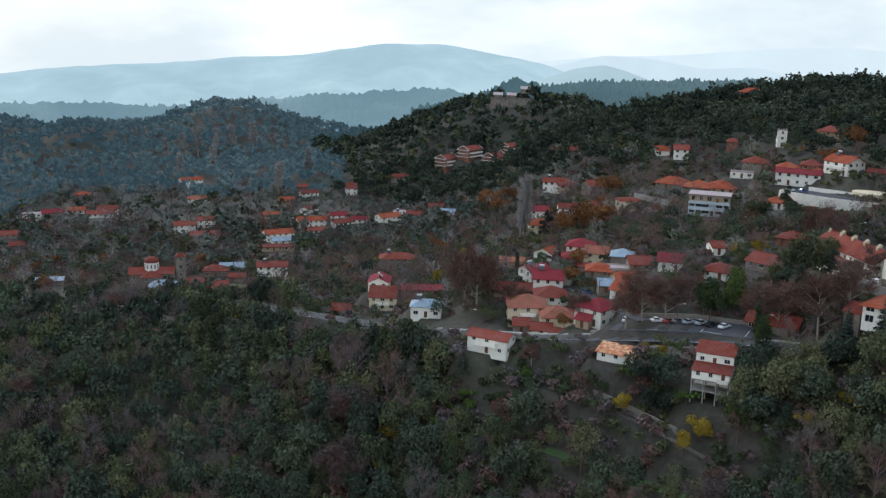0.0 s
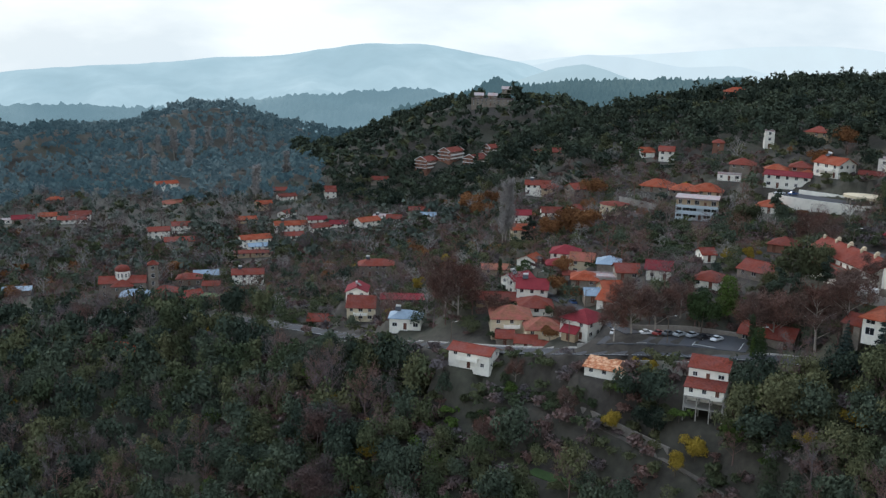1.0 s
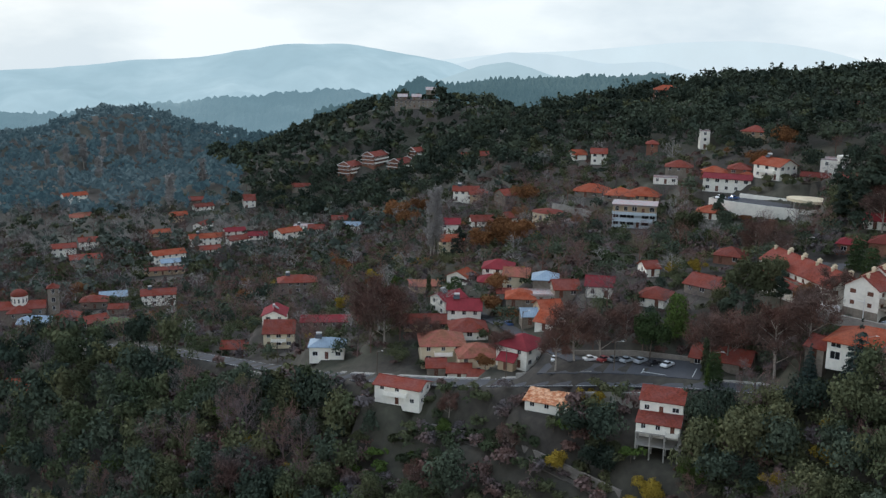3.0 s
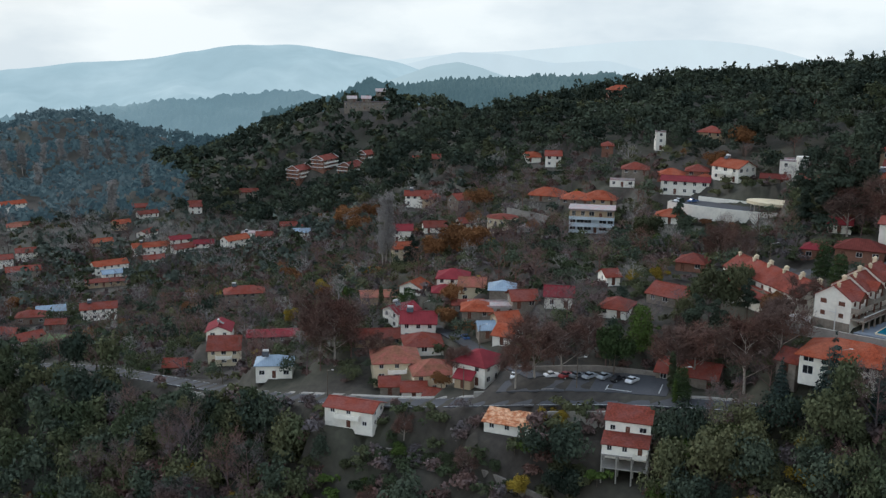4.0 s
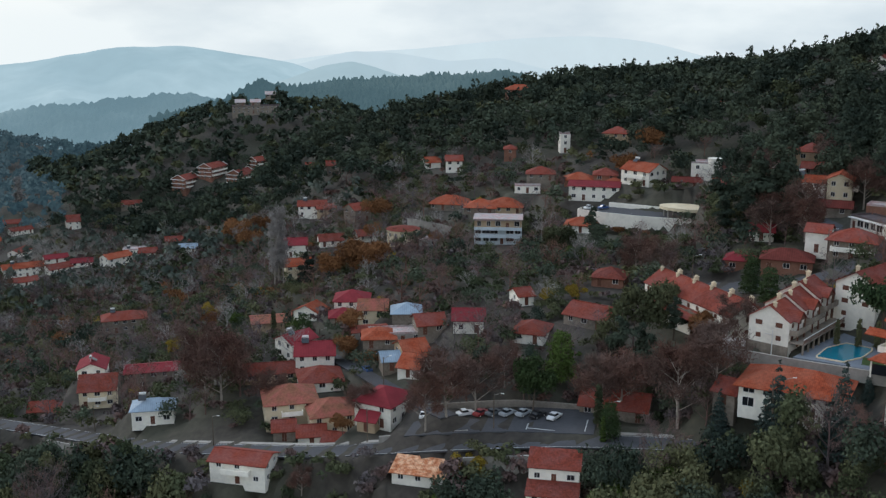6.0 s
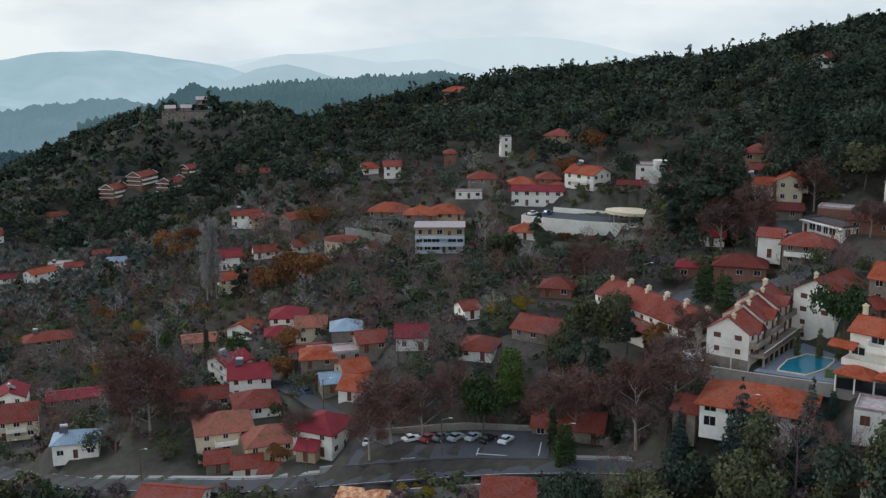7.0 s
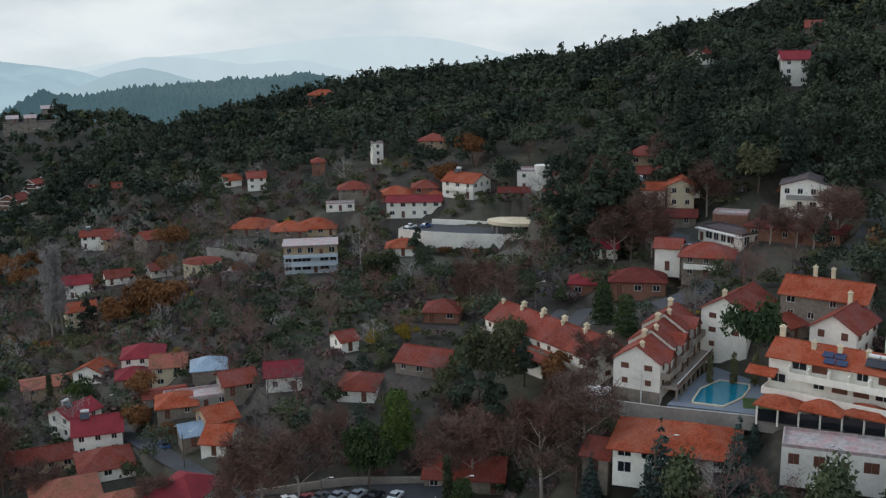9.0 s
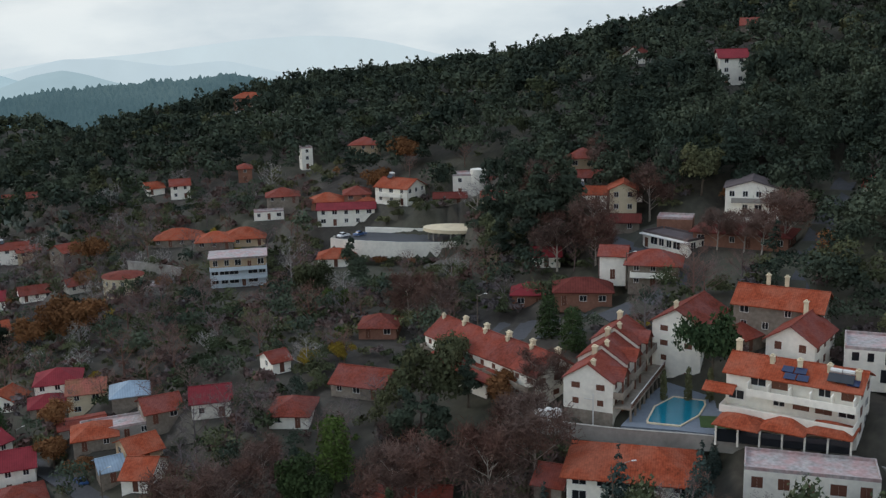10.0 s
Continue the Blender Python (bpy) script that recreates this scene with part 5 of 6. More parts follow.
house(136.9, 437.3, -19.8, 10.4, 9, 1, "stone", "red", "hip")
house(143.4, 414.9, -22.1, 10.2, 9, 1, "brick", "orange", "hip")
house(150.1, 406.8, -23.7, 8.0, 9, 2, "brick", "red", "hip")
house(150.6, 400.2, -24.2, 9.1, 8, 1, "white", "orange", "hip")
house(141.5, 395.4, -27.1, 16.8, 9, 2, "white", "maroon", "gable", pitch=15)
house(129.5, 430.8, -19.1, 9.5, 4, 1, "white", "flat", "flat")
house(156.0, 388.5, -62, 11.5, 9.5, 2, "white", "orange", "gable", tank=1, bal=0.7, label="white villa with a broad gable, terraces and an orange roof")
house(169.5, 441.8, -32.2, 9.7, 9, 2, "tan", "red", "hip")
house(154.8, 460.2, -11.2, 4.0, 5, 3, "white", "flat", "flat")
house(137.4, 476.7, -18.0, 4.9, 8, 2, "brick", "red", "hip")
house(117.7, 493.2, -14.7, 7.0, 8, 2, "white", "red", "gable")
house(111.9, 510.9, 1.7, 6.4, 8, 1, "white", "orange", "gable")
house(78.3, 582.9, -7.6, 6.5, 8, 2, "stone", "red", "gable")
house(70.8, 612.6, -6.4, 5.1, 7, 1, "stone", "red", "gable")
house(82.2, 287.5, -34.7, 7.4, 9, 1, "white", "red", "hip")
house(96.8, 286.8, -51.5, 10.5, 9, 1, "stone", "red", "gable", lift=-0.9)
house(87.0, 309.7, 6.1, 4.0, 6, 1, "white", "red", "gable")
house(110.3, 308.7, -34.4, 8.0, 8, 1, "brick", "red", "hip")
house(88.8, 254.5, -33.3, 13.2, 9, 1, "stone", "red", "gable", lift=-1.0)
house(100.7, 231.5, -52.5, 4.0, 7, 1, "stone", "red", "gable")
house(115.1, 200.2, -63.8, 4.4, 10, 1, "white", "orange", "hip")
house(-157.9, 621.4, 18.2, 13.2, 8, 2, "white", "red", "gable")
house(-147.2, 635.9, 16.9, 11.3, 8, 2, "white", "red", "gable", bal=0.8)
house(-138.1, 590.8, 17.0, 16.4, 8, 2, "stone", "red", "gable")
house(-125.6, 454.0, 8.8, 12.7, 9, 1, "cream", "grey", "hip", eave_up=1.2)
house(-115.4, 466.2, 5.1, 9.8, 8, 1, "stone", "red", "hip")
house(-108.2, 485.0, 5.6, 12.0, 8, 1, "stone", "red", "hip", eave_up=0.8)
house(-101.6, 448.7, 35.9, 12.3, 8, 1, "stone", "red", "gable")
house(-102.9, 495.7, 12.7, 11.5, 7, 1, "stone", "grey", "gable")
house(-94.4, 467.5, 2.4, 7.7, 6, 1, "stone", "red", "gable")
house(-80.3, 482.0, 10.3, 14.5, 8, 2, "white", "red", "gable", tank=1)
house(-93.5, 584.3, 27.8, 17.4, 8, 2, "white", "orange", "gable")
house(-89.0, 569.7, 19.6, 11.4, 6, 1, "white", "grey", "gable")
house(-89.0, 549.6, 15.0, 20.2, 8, 1, "tan", "red", "gable", pitch=12)
house(-78.4, 626.9, 15.7, 19.7, 8, 2, "white", "orange", "gable", tank=1)
house(-72.9, 596.1, 17.6, 11.1, 7, 1, "white", "red", "gable")
house(-59.8, 615.5, 34.0, 12.5, 8, 1, "white", "red", "gable")
house(-88.1, 684.9, 67.8, 13.4, 7, 1, "white", "red", "gable")
house(-64.1, 644.5, 18.1, 12.0, 7, 1, "white", "maroon", "gable")
house(-48.4, 620.4, 4.9, 10.5, 7, 1, "white", "maroon", "gable")
house(-30.2, 605.4, 37.2, 14.0, 8, 2, "white", "orange", "gable")
house(-21.9, 625.4, 2.3, 12.5, 8, 1, "white", "flat", "flat", tank=1)
house(-14.3, 603.9, 1.6, 8.8, 8, 1, "white", "red", "gable")
house(-111.8, 663.0, 20.2, 12.6, 7, 1, "tan", "orange", "gable")
house(-107.4, 709.6, 24.2, 10.6, 8, 2, "tan", "orange", "gable")
house(-103.4, 761.7, 8.2, 10.5, 8, 1, "stone", "red", "gable")
house(-96.1, 745.5, 27.8, 13.3, 7, 1, "white", "red", "gable")
house(-64.6, 742.2, 5.3, 8.5, 7, 2, "white", "red", "gable")
house(-28.8, 746.7, 2.5, 12.6, 8, 1, "stone", "red", "gable")
house(0.2, 610.5, 0.2, 11.8, 7, 1, "stone", "red", "gable")
house(5.8, 575.5, -0.4, 8.3, 7, 1, "white", "grey", "gable")
house(-196.8, 800.7, 34.5, 17.4, 8, 2, "white", "orange", "gable")
house(-176.4, 738.3, 34.2, 12.2, 7, 1, "white", "brown", "gable")
house(-221.7, 672.9, 19.2, 13.4, 8, 2, "white", "red", "gable")
house(-18.6, 462.7, 5.7, 15.9, 9, 2, "stone", "red", "hip", tank=1)
house(-35.2, 363.9, -3.6, 6.6, 7, 1, "stone", "red", "gable")
house(-30.5, 362.0, 10.6, 5.9, 7, 1, "brick", "red", "gable")
house(-21.3, 366.0, 88, 9.5, 7.4, 2, "white", "maroon", "gable", z=-18.6, tall=2.6, tank=1, label="white upper house with a bright red gabled roof")
house(-19.3, 354.5, -2, 9.6, 5.5, 2, "cream", "red", "shed", z=-21.4, tall=2.5, bal=0.5, label="cream two-storey house with a red lean-to roof and a balcony")
house(-104.2, 365.3, -12.4, 8.9, 9, 1, "tan", "orange", "gable")
house(-262.2, 742.1, 19.4, 12.0, 8, 1, "stone", "orange", "hip")
house(-221.2, 655.9, 18.6, 17.2, 8, 1, "white", "red", "gable")
house(-242.6, 674.0, 19.7, 13.1, 8, 1, "white", "orange", "gable")
house(-254.9, 662.4, 21.0, 13.5, 8, 1, "stone", "maroon", "gable")
house(-267.8, 659.7, 22.0, 12.2, 7, 1, "white", "flat", "flat")
house(-253.6, 586.8, 23.3, 11.0, 8, 1, "stone", "red", "gable")
house(-237.3, 560.4, 22.9, 8.2, 7, 1, "stone", "red", "gable")
house(-185.4, 472.4, 16.3, 12.3, 8, 1, "stone", "grey", "gable", pitch=12)
house(-176.7, 726.0, 13.6, 8.5, 7, 1, "white", "brown", "gable")
house(-63.2, 736.5, 4.9, 7.9, 7, 2, "white", "red", "gable")
house(245.7, 389.5, 30.3, 6.5, 8, 1, "white", "red", "gable", pitch=34)
house(235.4, 336.2, -34.6, 7.8, 9, 3, "white", "maroon", "gable")
house(264.1, 357.9, -45.5, 5.1, 9, 2, "stone", "red", "gable")
house(216.6, 333.1, -42.4, 4.3, 8, 1, "stone", "red", "gable")
house(217.6, 309.6, -45.9, 4.0, 7, 1, "stone", "red", "gable")
house(213.8, 444.9, -30.5, 4.2, 7, 1, "white", "red", "gable")
house(199.8, 257.8, -52.3, 5.1, 8, 1, "white", "red", "gable")

PLOTS.extend(BEDS)
build_ground()

# ---- trees ----
def leaf_cloud(rng, blobs, n, size, flat=0.0, long=1.0):
    """n leaf clumps over the shells of blobs (x, y, z, rx, ry, rz); each clump a three-cornered tuft."""
    b = np.array(blobs, float)
    area = b[:, 3] * b[:, 4] + b[:, 4] * b[:, 5]
    k = rng.choice(len(b), n, p=area / area.sum())
    d = rng.normal(size=(n, 3))
    d /= np.linalg.norm(d, axis=1)[:, None]
    d[:, 2] = np.where(d[:, 2] < -0.35, -d[:, 2] * 0.6, d[:, 2])
    r = 0.6 + 0.5 * rng.random(n)
    c = b[k, :3] + d * b[k, 3:] * r[:, None]
    nrm = d + rng.normal(size=(n, 3)) * 0.65
    nrm[:, 2] += flat
    nrm /= np.linalg.norm(nrm, axis=1)[:, None]
    t = np.cross(nrm, rng.normal(size=(n, 3)))
    t /= np.linalg.norm(t, axis=1)[:, None]
    u = np.cross(nrm, t)
    s = size * (0.55 + 0.9 * rng.random(n))[:, None]
    t, u = t * s * long, u * s
    j = lambda: 0.65 + 0.6 * rng.random((n, 1))
    v = np.stack([c - t * j() - u * 0.5, c + t * j() - u * 0.5 - nrm * s * 0.2, c + u * 1.3 * j()], 1).reshape(-1, 3)
    return v, np.arange(3 * n).reshape(-1, 3)


def limbs(rng, height, spread_, n, thick, low=0.3, up=0.5, twigs=0):
    """A tapered trunk, and n limbs with forks."""
    sh = Shape()
    bend = Vector((rng.normal() * 0.04, rng.normal() * 0.04, 0)) * height
    sh.tube((0, 0, -0.6), Vector((0, 0, height * 0.45)) + bend * 0.5, thick, thick * 0.65, 6)
    sh.tube(Vector((0, 0, height * 0.45)) + bend * 0.5, Vector((0, 0, height * 0.92)) + bend, thick * 0.65, thick * 0.1, 5)
    tips = []
    for k in range(n):
        z = height * (low + (0.85 - low) * k / max(n - 1, 1))
        a = 2.4 * k + rng.random()
        reach = spread_ * (1 - 0.45 * k / n) * (0.75 + 0.4 * rng.random())
        p = Vector((0, 0, z)) + bend * (z / height)
        q = p + Vector((math.cos(a) * reach, math.sin(a) * reach, reach * up))
        sh.tube(p, q, thick * 0.38 * (1 - 0.5 * k / n), thick * 0.1, 4)
        tips.append(q)
        for m in range(twigs):
            f = 0.35 + 0.6 * rng.random()
            o = p.lerp(q, f)
            b = a + (rng.random() - 0.5) * 2.2
            tip = o + Vector((math.cos(b), math.sin(b), 0.5 + 0.6 * rng.random())) * reach * (0.35 + 0.3 * rng.random())
            sh.tube(o, tip, thick * 0.12, thick * 0.03, 3)
            tips.append(tip)
    return sh, tips


def twig_cloud(rng, tips, n, length, thin):
    """Many thin twigs round the tips, three-cornered slivers."""
    tips = np.array([tuple(t) for t in tips])
    k = rng.integers(len(tips), size=n)
    o = tips[k] + rng.normal(size=(n, 3)) * length * 0.55
    d = rng.normal(size=(n, 3))
    d[:, 2] = np.abs(d[:, 2]) * 0.9 + 0.15
    d /= np.linalg.norm(d, axis=1)[:, None]
    side = np.cross(d, rng.normal(size=(n, 3)))
    side *= thin / np.linalg.norm(side, axis=1)[:, None]
    ln = length * (0.6 + 0.8 * rng.random(n))[:, None]
    v = np.stack([o - side, o + side, o + d * ln], 1).reshape(-1, 3)
    return v, np.arange(3 * n).reshape(-1, 3)


def crown_blobs(rng, form, h, r):
    if form == "oak":
        return [(rng.normal() * r * 0.42, rng.normal() * r * 0.42, h * (0.45 + 0.38 * rng.random()), r * (0.42 + 0.22 * rng.random()), r * (0.42 + 0.22 * rng.random()), h * (0.19 + 0.12 * rng.random()))
                for k in range(8)] + [(0, 0, h * 0.6, r * 0.65, r * 0.65, h * 0.3)]
    if form == "pine":
        out = []
        for k in range(8):
            f = k / 7
            q = r * (1.0 - 0.72 * f) * (0.8 + 0.4 * rng.random())
            a = rng.random() * 6.28
            out.append((math.cos(a) * q * 0.45, math.sin(a) * q * 0.45, h * (0.34 + 0.60 * f), q * 0.72, q * 0.72, h * 0.075))
        return out
    if form == "spruce":
        return [(0.1 * rng.normal(), 0.1 * rng.normal(), h * (0.12 + 0.84 * k / 10), r * (1 - k / 10.6), r * (1 - k / 10.6), h * 0.05) for k in range(11)]
    return [(0, 0, h * (0.15 + 0.16 * k), r * (0.95 - 0.07 * k * k / 5), r * (0.95 - 0.07 * k * k / 5), h * 0.14) for k in range(6)]


def tree_shape(form, seed, h, r, leaves, size):
    """Trunk and crown of one tree: (vertices, faces) of the crown, and a Shape for the wood."""
    rng = np.random.default_rng(seed)
    if form in ("bare", "poplar"):
        if form == "poplar":
            wood, tips = limbs(rng, h, r * 0.9, 16, h * 0.014, 0.12, 2.6, 1)
            tips += [Vector((rng.normal() * r * 0.35, rng.normal() * r * 0.35, h * (0.25 + 0.72 * rng.random()))) for k in range(30)]
            return twig_cloud(rng, tips, leaves, size * 2.4, 0.09), wood
        wood, tips = limbs(rng, h, r, 11, h * 0.026, 0.26, 0.75, 6)
        return twig_cloud(rng, tips, leaves, size * 2.7, 0.14 * size), wood
    wood, tips = limbs(rng, h * 0.9, r * 0.6, 5, h * 0.025)
    blobs = crown_blobs(rng, form, h, r)
    return leaf_cloud(rng, blobs, leaves, size, flat=0.5 if form in ("pine", "spruce") else 0.15), wood


SIZES = {"oak": (7.5, 3.4), "pine": (12.0, 3.4), "spruce": (15.0, 3.6), "column": (9.0, 1.1), "bush": (2.4, 1.7), "bare": (9.0, 3.6), "cone": (11.0, 3.6), "poplar": (17.0, 1.7)}
PROTOTYPES = {}


def prototype(form, leaf, variant):
    key = (form, leaf, variant)
    if key not in PROTOTYPES:
        h, r = SIZES[form]
        shape = "oak" if form == "bush" else form
        n = {"bare": 4200, "poplar": 2600, "cone": 3800, "bush": 450, "column": 1200}.get(form, 3600)
        (v, f), wood = tree_shape(shape, 100 + 7 * variant + len(leaf), h, r, n, {"bush": 0.23, "column": 0.23, "bare": 0.36, "poplar": 0.3}.get(form, 0.21))
        PROTOTYPES[key] = (mesh_of("crown", v.tolist(), f.tolist(), LEAF[leaf]), wood.mesh("trunk", PALEBARK if leaf in ("greytwig", "redtwig") else BARK))
    return PROTOTYPES[key]


TREE_COUNT = [0]


def tree(x, y, form="oak", leaf="oak", scale=1.0, label="", tall=1.0, name="tree"):
    """One tree as a thing of its own."""
    TREE_COUNT[0] += 1
    crown, trunk = prototype(form, leaf, TREE_COUNT[0] % 4)
    words = {"oak": "dark green evergreen oak with a dense rounded crown", "pine": "tall dark green pine with layered branches", "spruce": "tall blue-green spruce with drooping branches",
             "fresh": "bright green leafy tree", "green": "dense deep green conical tree", "yellow": "yellow-leaved autumn tree", "rust": "rust-brown autumn tree", "twig": "leafless reddish-brown tree", "redtwig": "leafless russet-brown tree", "greytwig": "leafless pale grey tree"}
    ob = thing(name, x, y, ground_at(x, y) - 0.1, TREE_COUNT[0] * 67 % 360, label or words[leaf] + " on the hillside", "tree")
    ob.scale = (scale, scale, scale * tall)
    part("trunk", trunk, ob)
    part("crown", crown, ob)
    return ob


# how finely a tree is leaved, by its distance from the middle of the valley slope: metres, leaf count, leaf size
FINENESS = [(165, 4.2, 0.48), (225, 2.6, 0.62), (300, 1.5, 0.8), (420, 1.0, 1.0), (1e9, 0.8, 1.15)]


def woods(name, label, places, kinds, seed, leaves, size, mats, rise=0.85, fine=FINENESS):
    """Uncountable trees in one sheet: places (x, y), kinds = [(form, leaf, weight, low scale, high scale)]."""
    rng = np.random.default_rng(seed)
    protos = {}

    def proto(k, level, v):
        if (k, level, v) not in protos:
            form = kinds[k][0]
            h, r = SIZES[form]
            count, grow = (fine[level][1:] if level < len(fine) else (0.25, 1.9))
            n = max(int(leaves * count * (1.3 if form in ("bare", "poplar") else 0.5 if form == "bush" else 1.0)), 12)
            (cv, cf), wood = tree_shape("oak" if form == "bush" else form, seed * 31 + v, h, r, n, size * grow)
            protos[k, level, v] = (cv, cf, np.array(wood.v), np.array([q for q in wood.f if len(q) == 4]))
        return protos[k, level, v]

    weight = np.array([k[2] for k in kinds], float)
    V, F, M, base = [], [], [], 0
    slot = {m: k for k, m in enumerate(mats)}
    z = heights(places[:, 0], places[:, 1])
    for (x, y), zz in zip(places, z):
        k = rng.choice(len(kinds), p=weight / weight.sum())
        form, leaf, _, lo, hi = kinds[k]
        away = math.hypot(x - 18, y - 95)
        level = next(q for q, row in enumerate(fine) if away < row[0])
        if x < -0.44 * y - 12 or x > 34 + 1.32 * (y - 121):
            level = len(fine)  # the outer slopes beside the valley
        cv, cf, wv, wf = proto(k, level, int(rng.integers(5)))
        s, a = lo + (hi - lo) * rng.random(), rng.random() * 6.2832
        rot = np.array([[math.cos(a), -math.sin(a), 0], [math.sin(a), math.cos(a), 0], [0, 0, rise + 0.35 * rng.random()]]) * s
        at = np.array((x, y, zz - 0.3))
        V.append(cv @ rot.T + at)
        F.append(cf + base)
        M.append(np.full(len(cf), slot[leaf]))
        base += len(cv)
        if form in ("bare", "poplar"):
            V.append(wv @ rot.T + at)
            F.append(wf + base)
            M.append(np.full(len(wf), slot[leaf]))
            base += len(wv)
    sizes = np.concatenate([np.full(len(f), f.shape[1]) for f in F])
    flat = np.concatenate([f.ravel() for f in F]).astype(np.int32)
    verts = np.concatenate(V).astype(np.float32)
    me = bpy.data.meshes.new(name)
    me.vertices.add(len(verts))
    me.vertices.foreach_set("co", verts.ravel())
    me.loops.add(len(flat))
    me.loops.foreach_set("vertex_index", flat)
    me.polygons.add(len(sizes))
    me.polygons.foreach_set("loop_start", np.concatenate([[0], np.cumsum(sizes)[:-1]]).astype(np.int32))
    me.polygons.foreach_set("loop_total", sizes.astype(np.int32))
    for m in mats:
        me.materials.append(LEAF[m])
    me.polygons.foreach_set("material_index", np.concatenate(M).astype(np.int32))
    me.update(calc_edges=True)
    return tagged(new(name, me), label, "trees", kind="stuff")


def scatter(x0, x1, y0, y1, step, keep, seed):
    """Jittered places on a grid, where keep(x, y) holds and no house or road stands."""
    rng = np.random.default_rng(seed)
    gx, gy = np.meshgrid(np.arange(x0, x1, step), np.arange(y0, y1, step))
    p = np.stack([gx.ravel(), gy.ravel()], 1) + rng.random((gx.size, 2)) * step * 0.95
    p = p[np.array([bool(k) for k in keep(p[:, 0], p[:, 1])])]
    free = np.ones(len(p), bool)
    for x, y, r in FOOTPRINTS:
        free &= np.hypot(p[:, 0] - x, p[:, 1] - y) > r + 0.4
    return p[free]


def road_y(x):
    """The line of the village road."""
    return np.interp(x, [-300, -120, -66, -14, 34, 70, 100, 130], [470, 420, 383, 318, 271, 246, 222, 196])


def bank(x, y):
    return (y < road_y(x) - 7) & (y > np.interp(x, [-230, -100, 0, 40, 100, 170], [285, 255, 222, 194, 176, 165]))


def upper(x, y):
    """The wooded hillside above the village."""
    edge = np.interp(y, [180, 240, 300, 360, 420, 480, 560, 640, 760], [150, 165, 168, 166, 158, 135, 60, -10, -80])
    return x > edge + 14 * np.sin(y / 7.0 + x / 11.0) + 9 * np.sin(y / 2.3 - x / 3.1)


# trees that stand out, one by one
for x, y in ((34.4, 420), (36, 422.5), (37.8, 421)):
    tree(x, y, "poplar", "greytwig", 1.1, tall=1.5, label="tall slender leafless grey poplar", name="poplar")
for k, (x, y) in enumerate(((-245, 910), (-234, 926), (-222, 935), (-210, 956), (-195, 961), (-176, 964), (-160, 980), (-101, 782), (-117, 735), (-212, 826), (-190, 850))):
    tree(x, y, "poplar", "greytwig", 1.5 + 0.2 * (k % 3), tall=0.85, label="pale leafless poplar standing in the valley", name="poplar")
for x, y, s in ((93.6, 237.5, 1.5), (88.5, 252, 1.3), (99, 234, 1.3), (84, 251, 1.1), (97, 245, 1.0)):
    tree(x, y, "bare", "redtwig", s, label="large spreading leafless plane tree with pale limbs")
for x, y, s in ((55.5, 262, 1.3), (62, 263.5, 1.2), (50.5, 259.5, 1.0), (8.7, 314.5, 1.7), (12.5, 306, 1.6), (14, 318, 1.3), (113, 252.3, 0.95), (171.0, 261, 0.8), (170.3, 265, 0.85), (168.0, 270, 0.8), (152, 289, 1.0), (155, 294, 1.1), (178, 262, 1.2),
                (147, 296, 1.2), (120, 300, 1.0), (118, 310, 1.1), (24, 300, 0.9), (40, 276, 0.8), (70, 270, 0.9), (92, 262, 1.0), (104, 247, 0.9)):
    tree(x, y, "bare", "redtwig", s)
for x, y, s in ((56, 386, 1.7), (61, 382, 1.6), (51, 389, 1.3), (80.3, 461, 1.5), (27, 546, 1.6), (44, 318, 0.95), (46, 324, 0.9), (166.5, 405, 1.5), (159, 408, 1.3), (36, 273, 0.6), (72, 440, 1.0), (30, 520, 1.4), (40, 530, 1.3), (108, 257, 0.9), (12.5, 409, 0.8), (90, 412, 0.8), (-69, 311, 0.5), (-120, 500, 1.2), (-180, 455, 1.1), (48, 305, 0.7), (-40, 450, 0.9), (0, 470, 1.0)):
    tree(x, y, "oak", "rust", s)
for x, y, s in ((56.5, 244.5, 0.6), (46.6, 236.6, 0.7), (90.9, 206.2, 0.7), (57.8, 219.1, 0.7), (82.2, 207.7, 0.6), (63, 222.5, 0.85), (-24, 283, 0.75), (-11.6, 257, 0.9), (94, 211.5, 0.65), (0.7, 391, 0.8), (12.9, 421, 0.8), (110, 404, 0.7), (97, 300, 0.6), (92, 305, 0.6), (54, 247.5, 0.55), (30, 415, 0.6), (58, 352, 0.6), (-100, 330, 0.55), (-150, 360, 0.6)):
    tree(x, y, "oak", "yellow", s)
for x, y, s in ((36, 359.5, 0.95), (75, 226, 0.9), (84, 222, 0.9), (20, 380, 0.7), (-30, 300, 0.8), (70, 219, 0.8), (110, 330, 0.9)):
    tree(x, y, "oak", "fresh", s)
for x, y, s in ((96, 259, 1.35), (93, 263, 1.1), (73.2, 262, 1.0), (148, 304, 1.9), (153, 302.5, 2.0), (157, 306, 1.6), (151, 310, 1.5), (43, 393, 1.1), (105.5, 264, 0.8), (106.5, 273, 0.75), (104.5, 283, 0.8), (150, 330, 1.2), (160, 330, 1.3)):
    tree(x, y, "pine", "pine", s)
tree(133.8, 234.6, "oak", "green", 1.25, tall=1.45, label="tall dense green oval tree beside the hotel")
for x, y, s in ((126.6, 270, 0.72), (126.2, 262, 0.72), (81, 240, 0.62), (36.5, 345, 0.8)):
    tree(x, y, "cone", "green", s)
for x, y, s in ((101.6, 218.5, 1.15), (108.4, 210.5, 1.15), (97, 229, 0.7), (121.5, 221.5, 0.45)):
    tree(x, y, "spruce", "spruce", s, name="spruce")
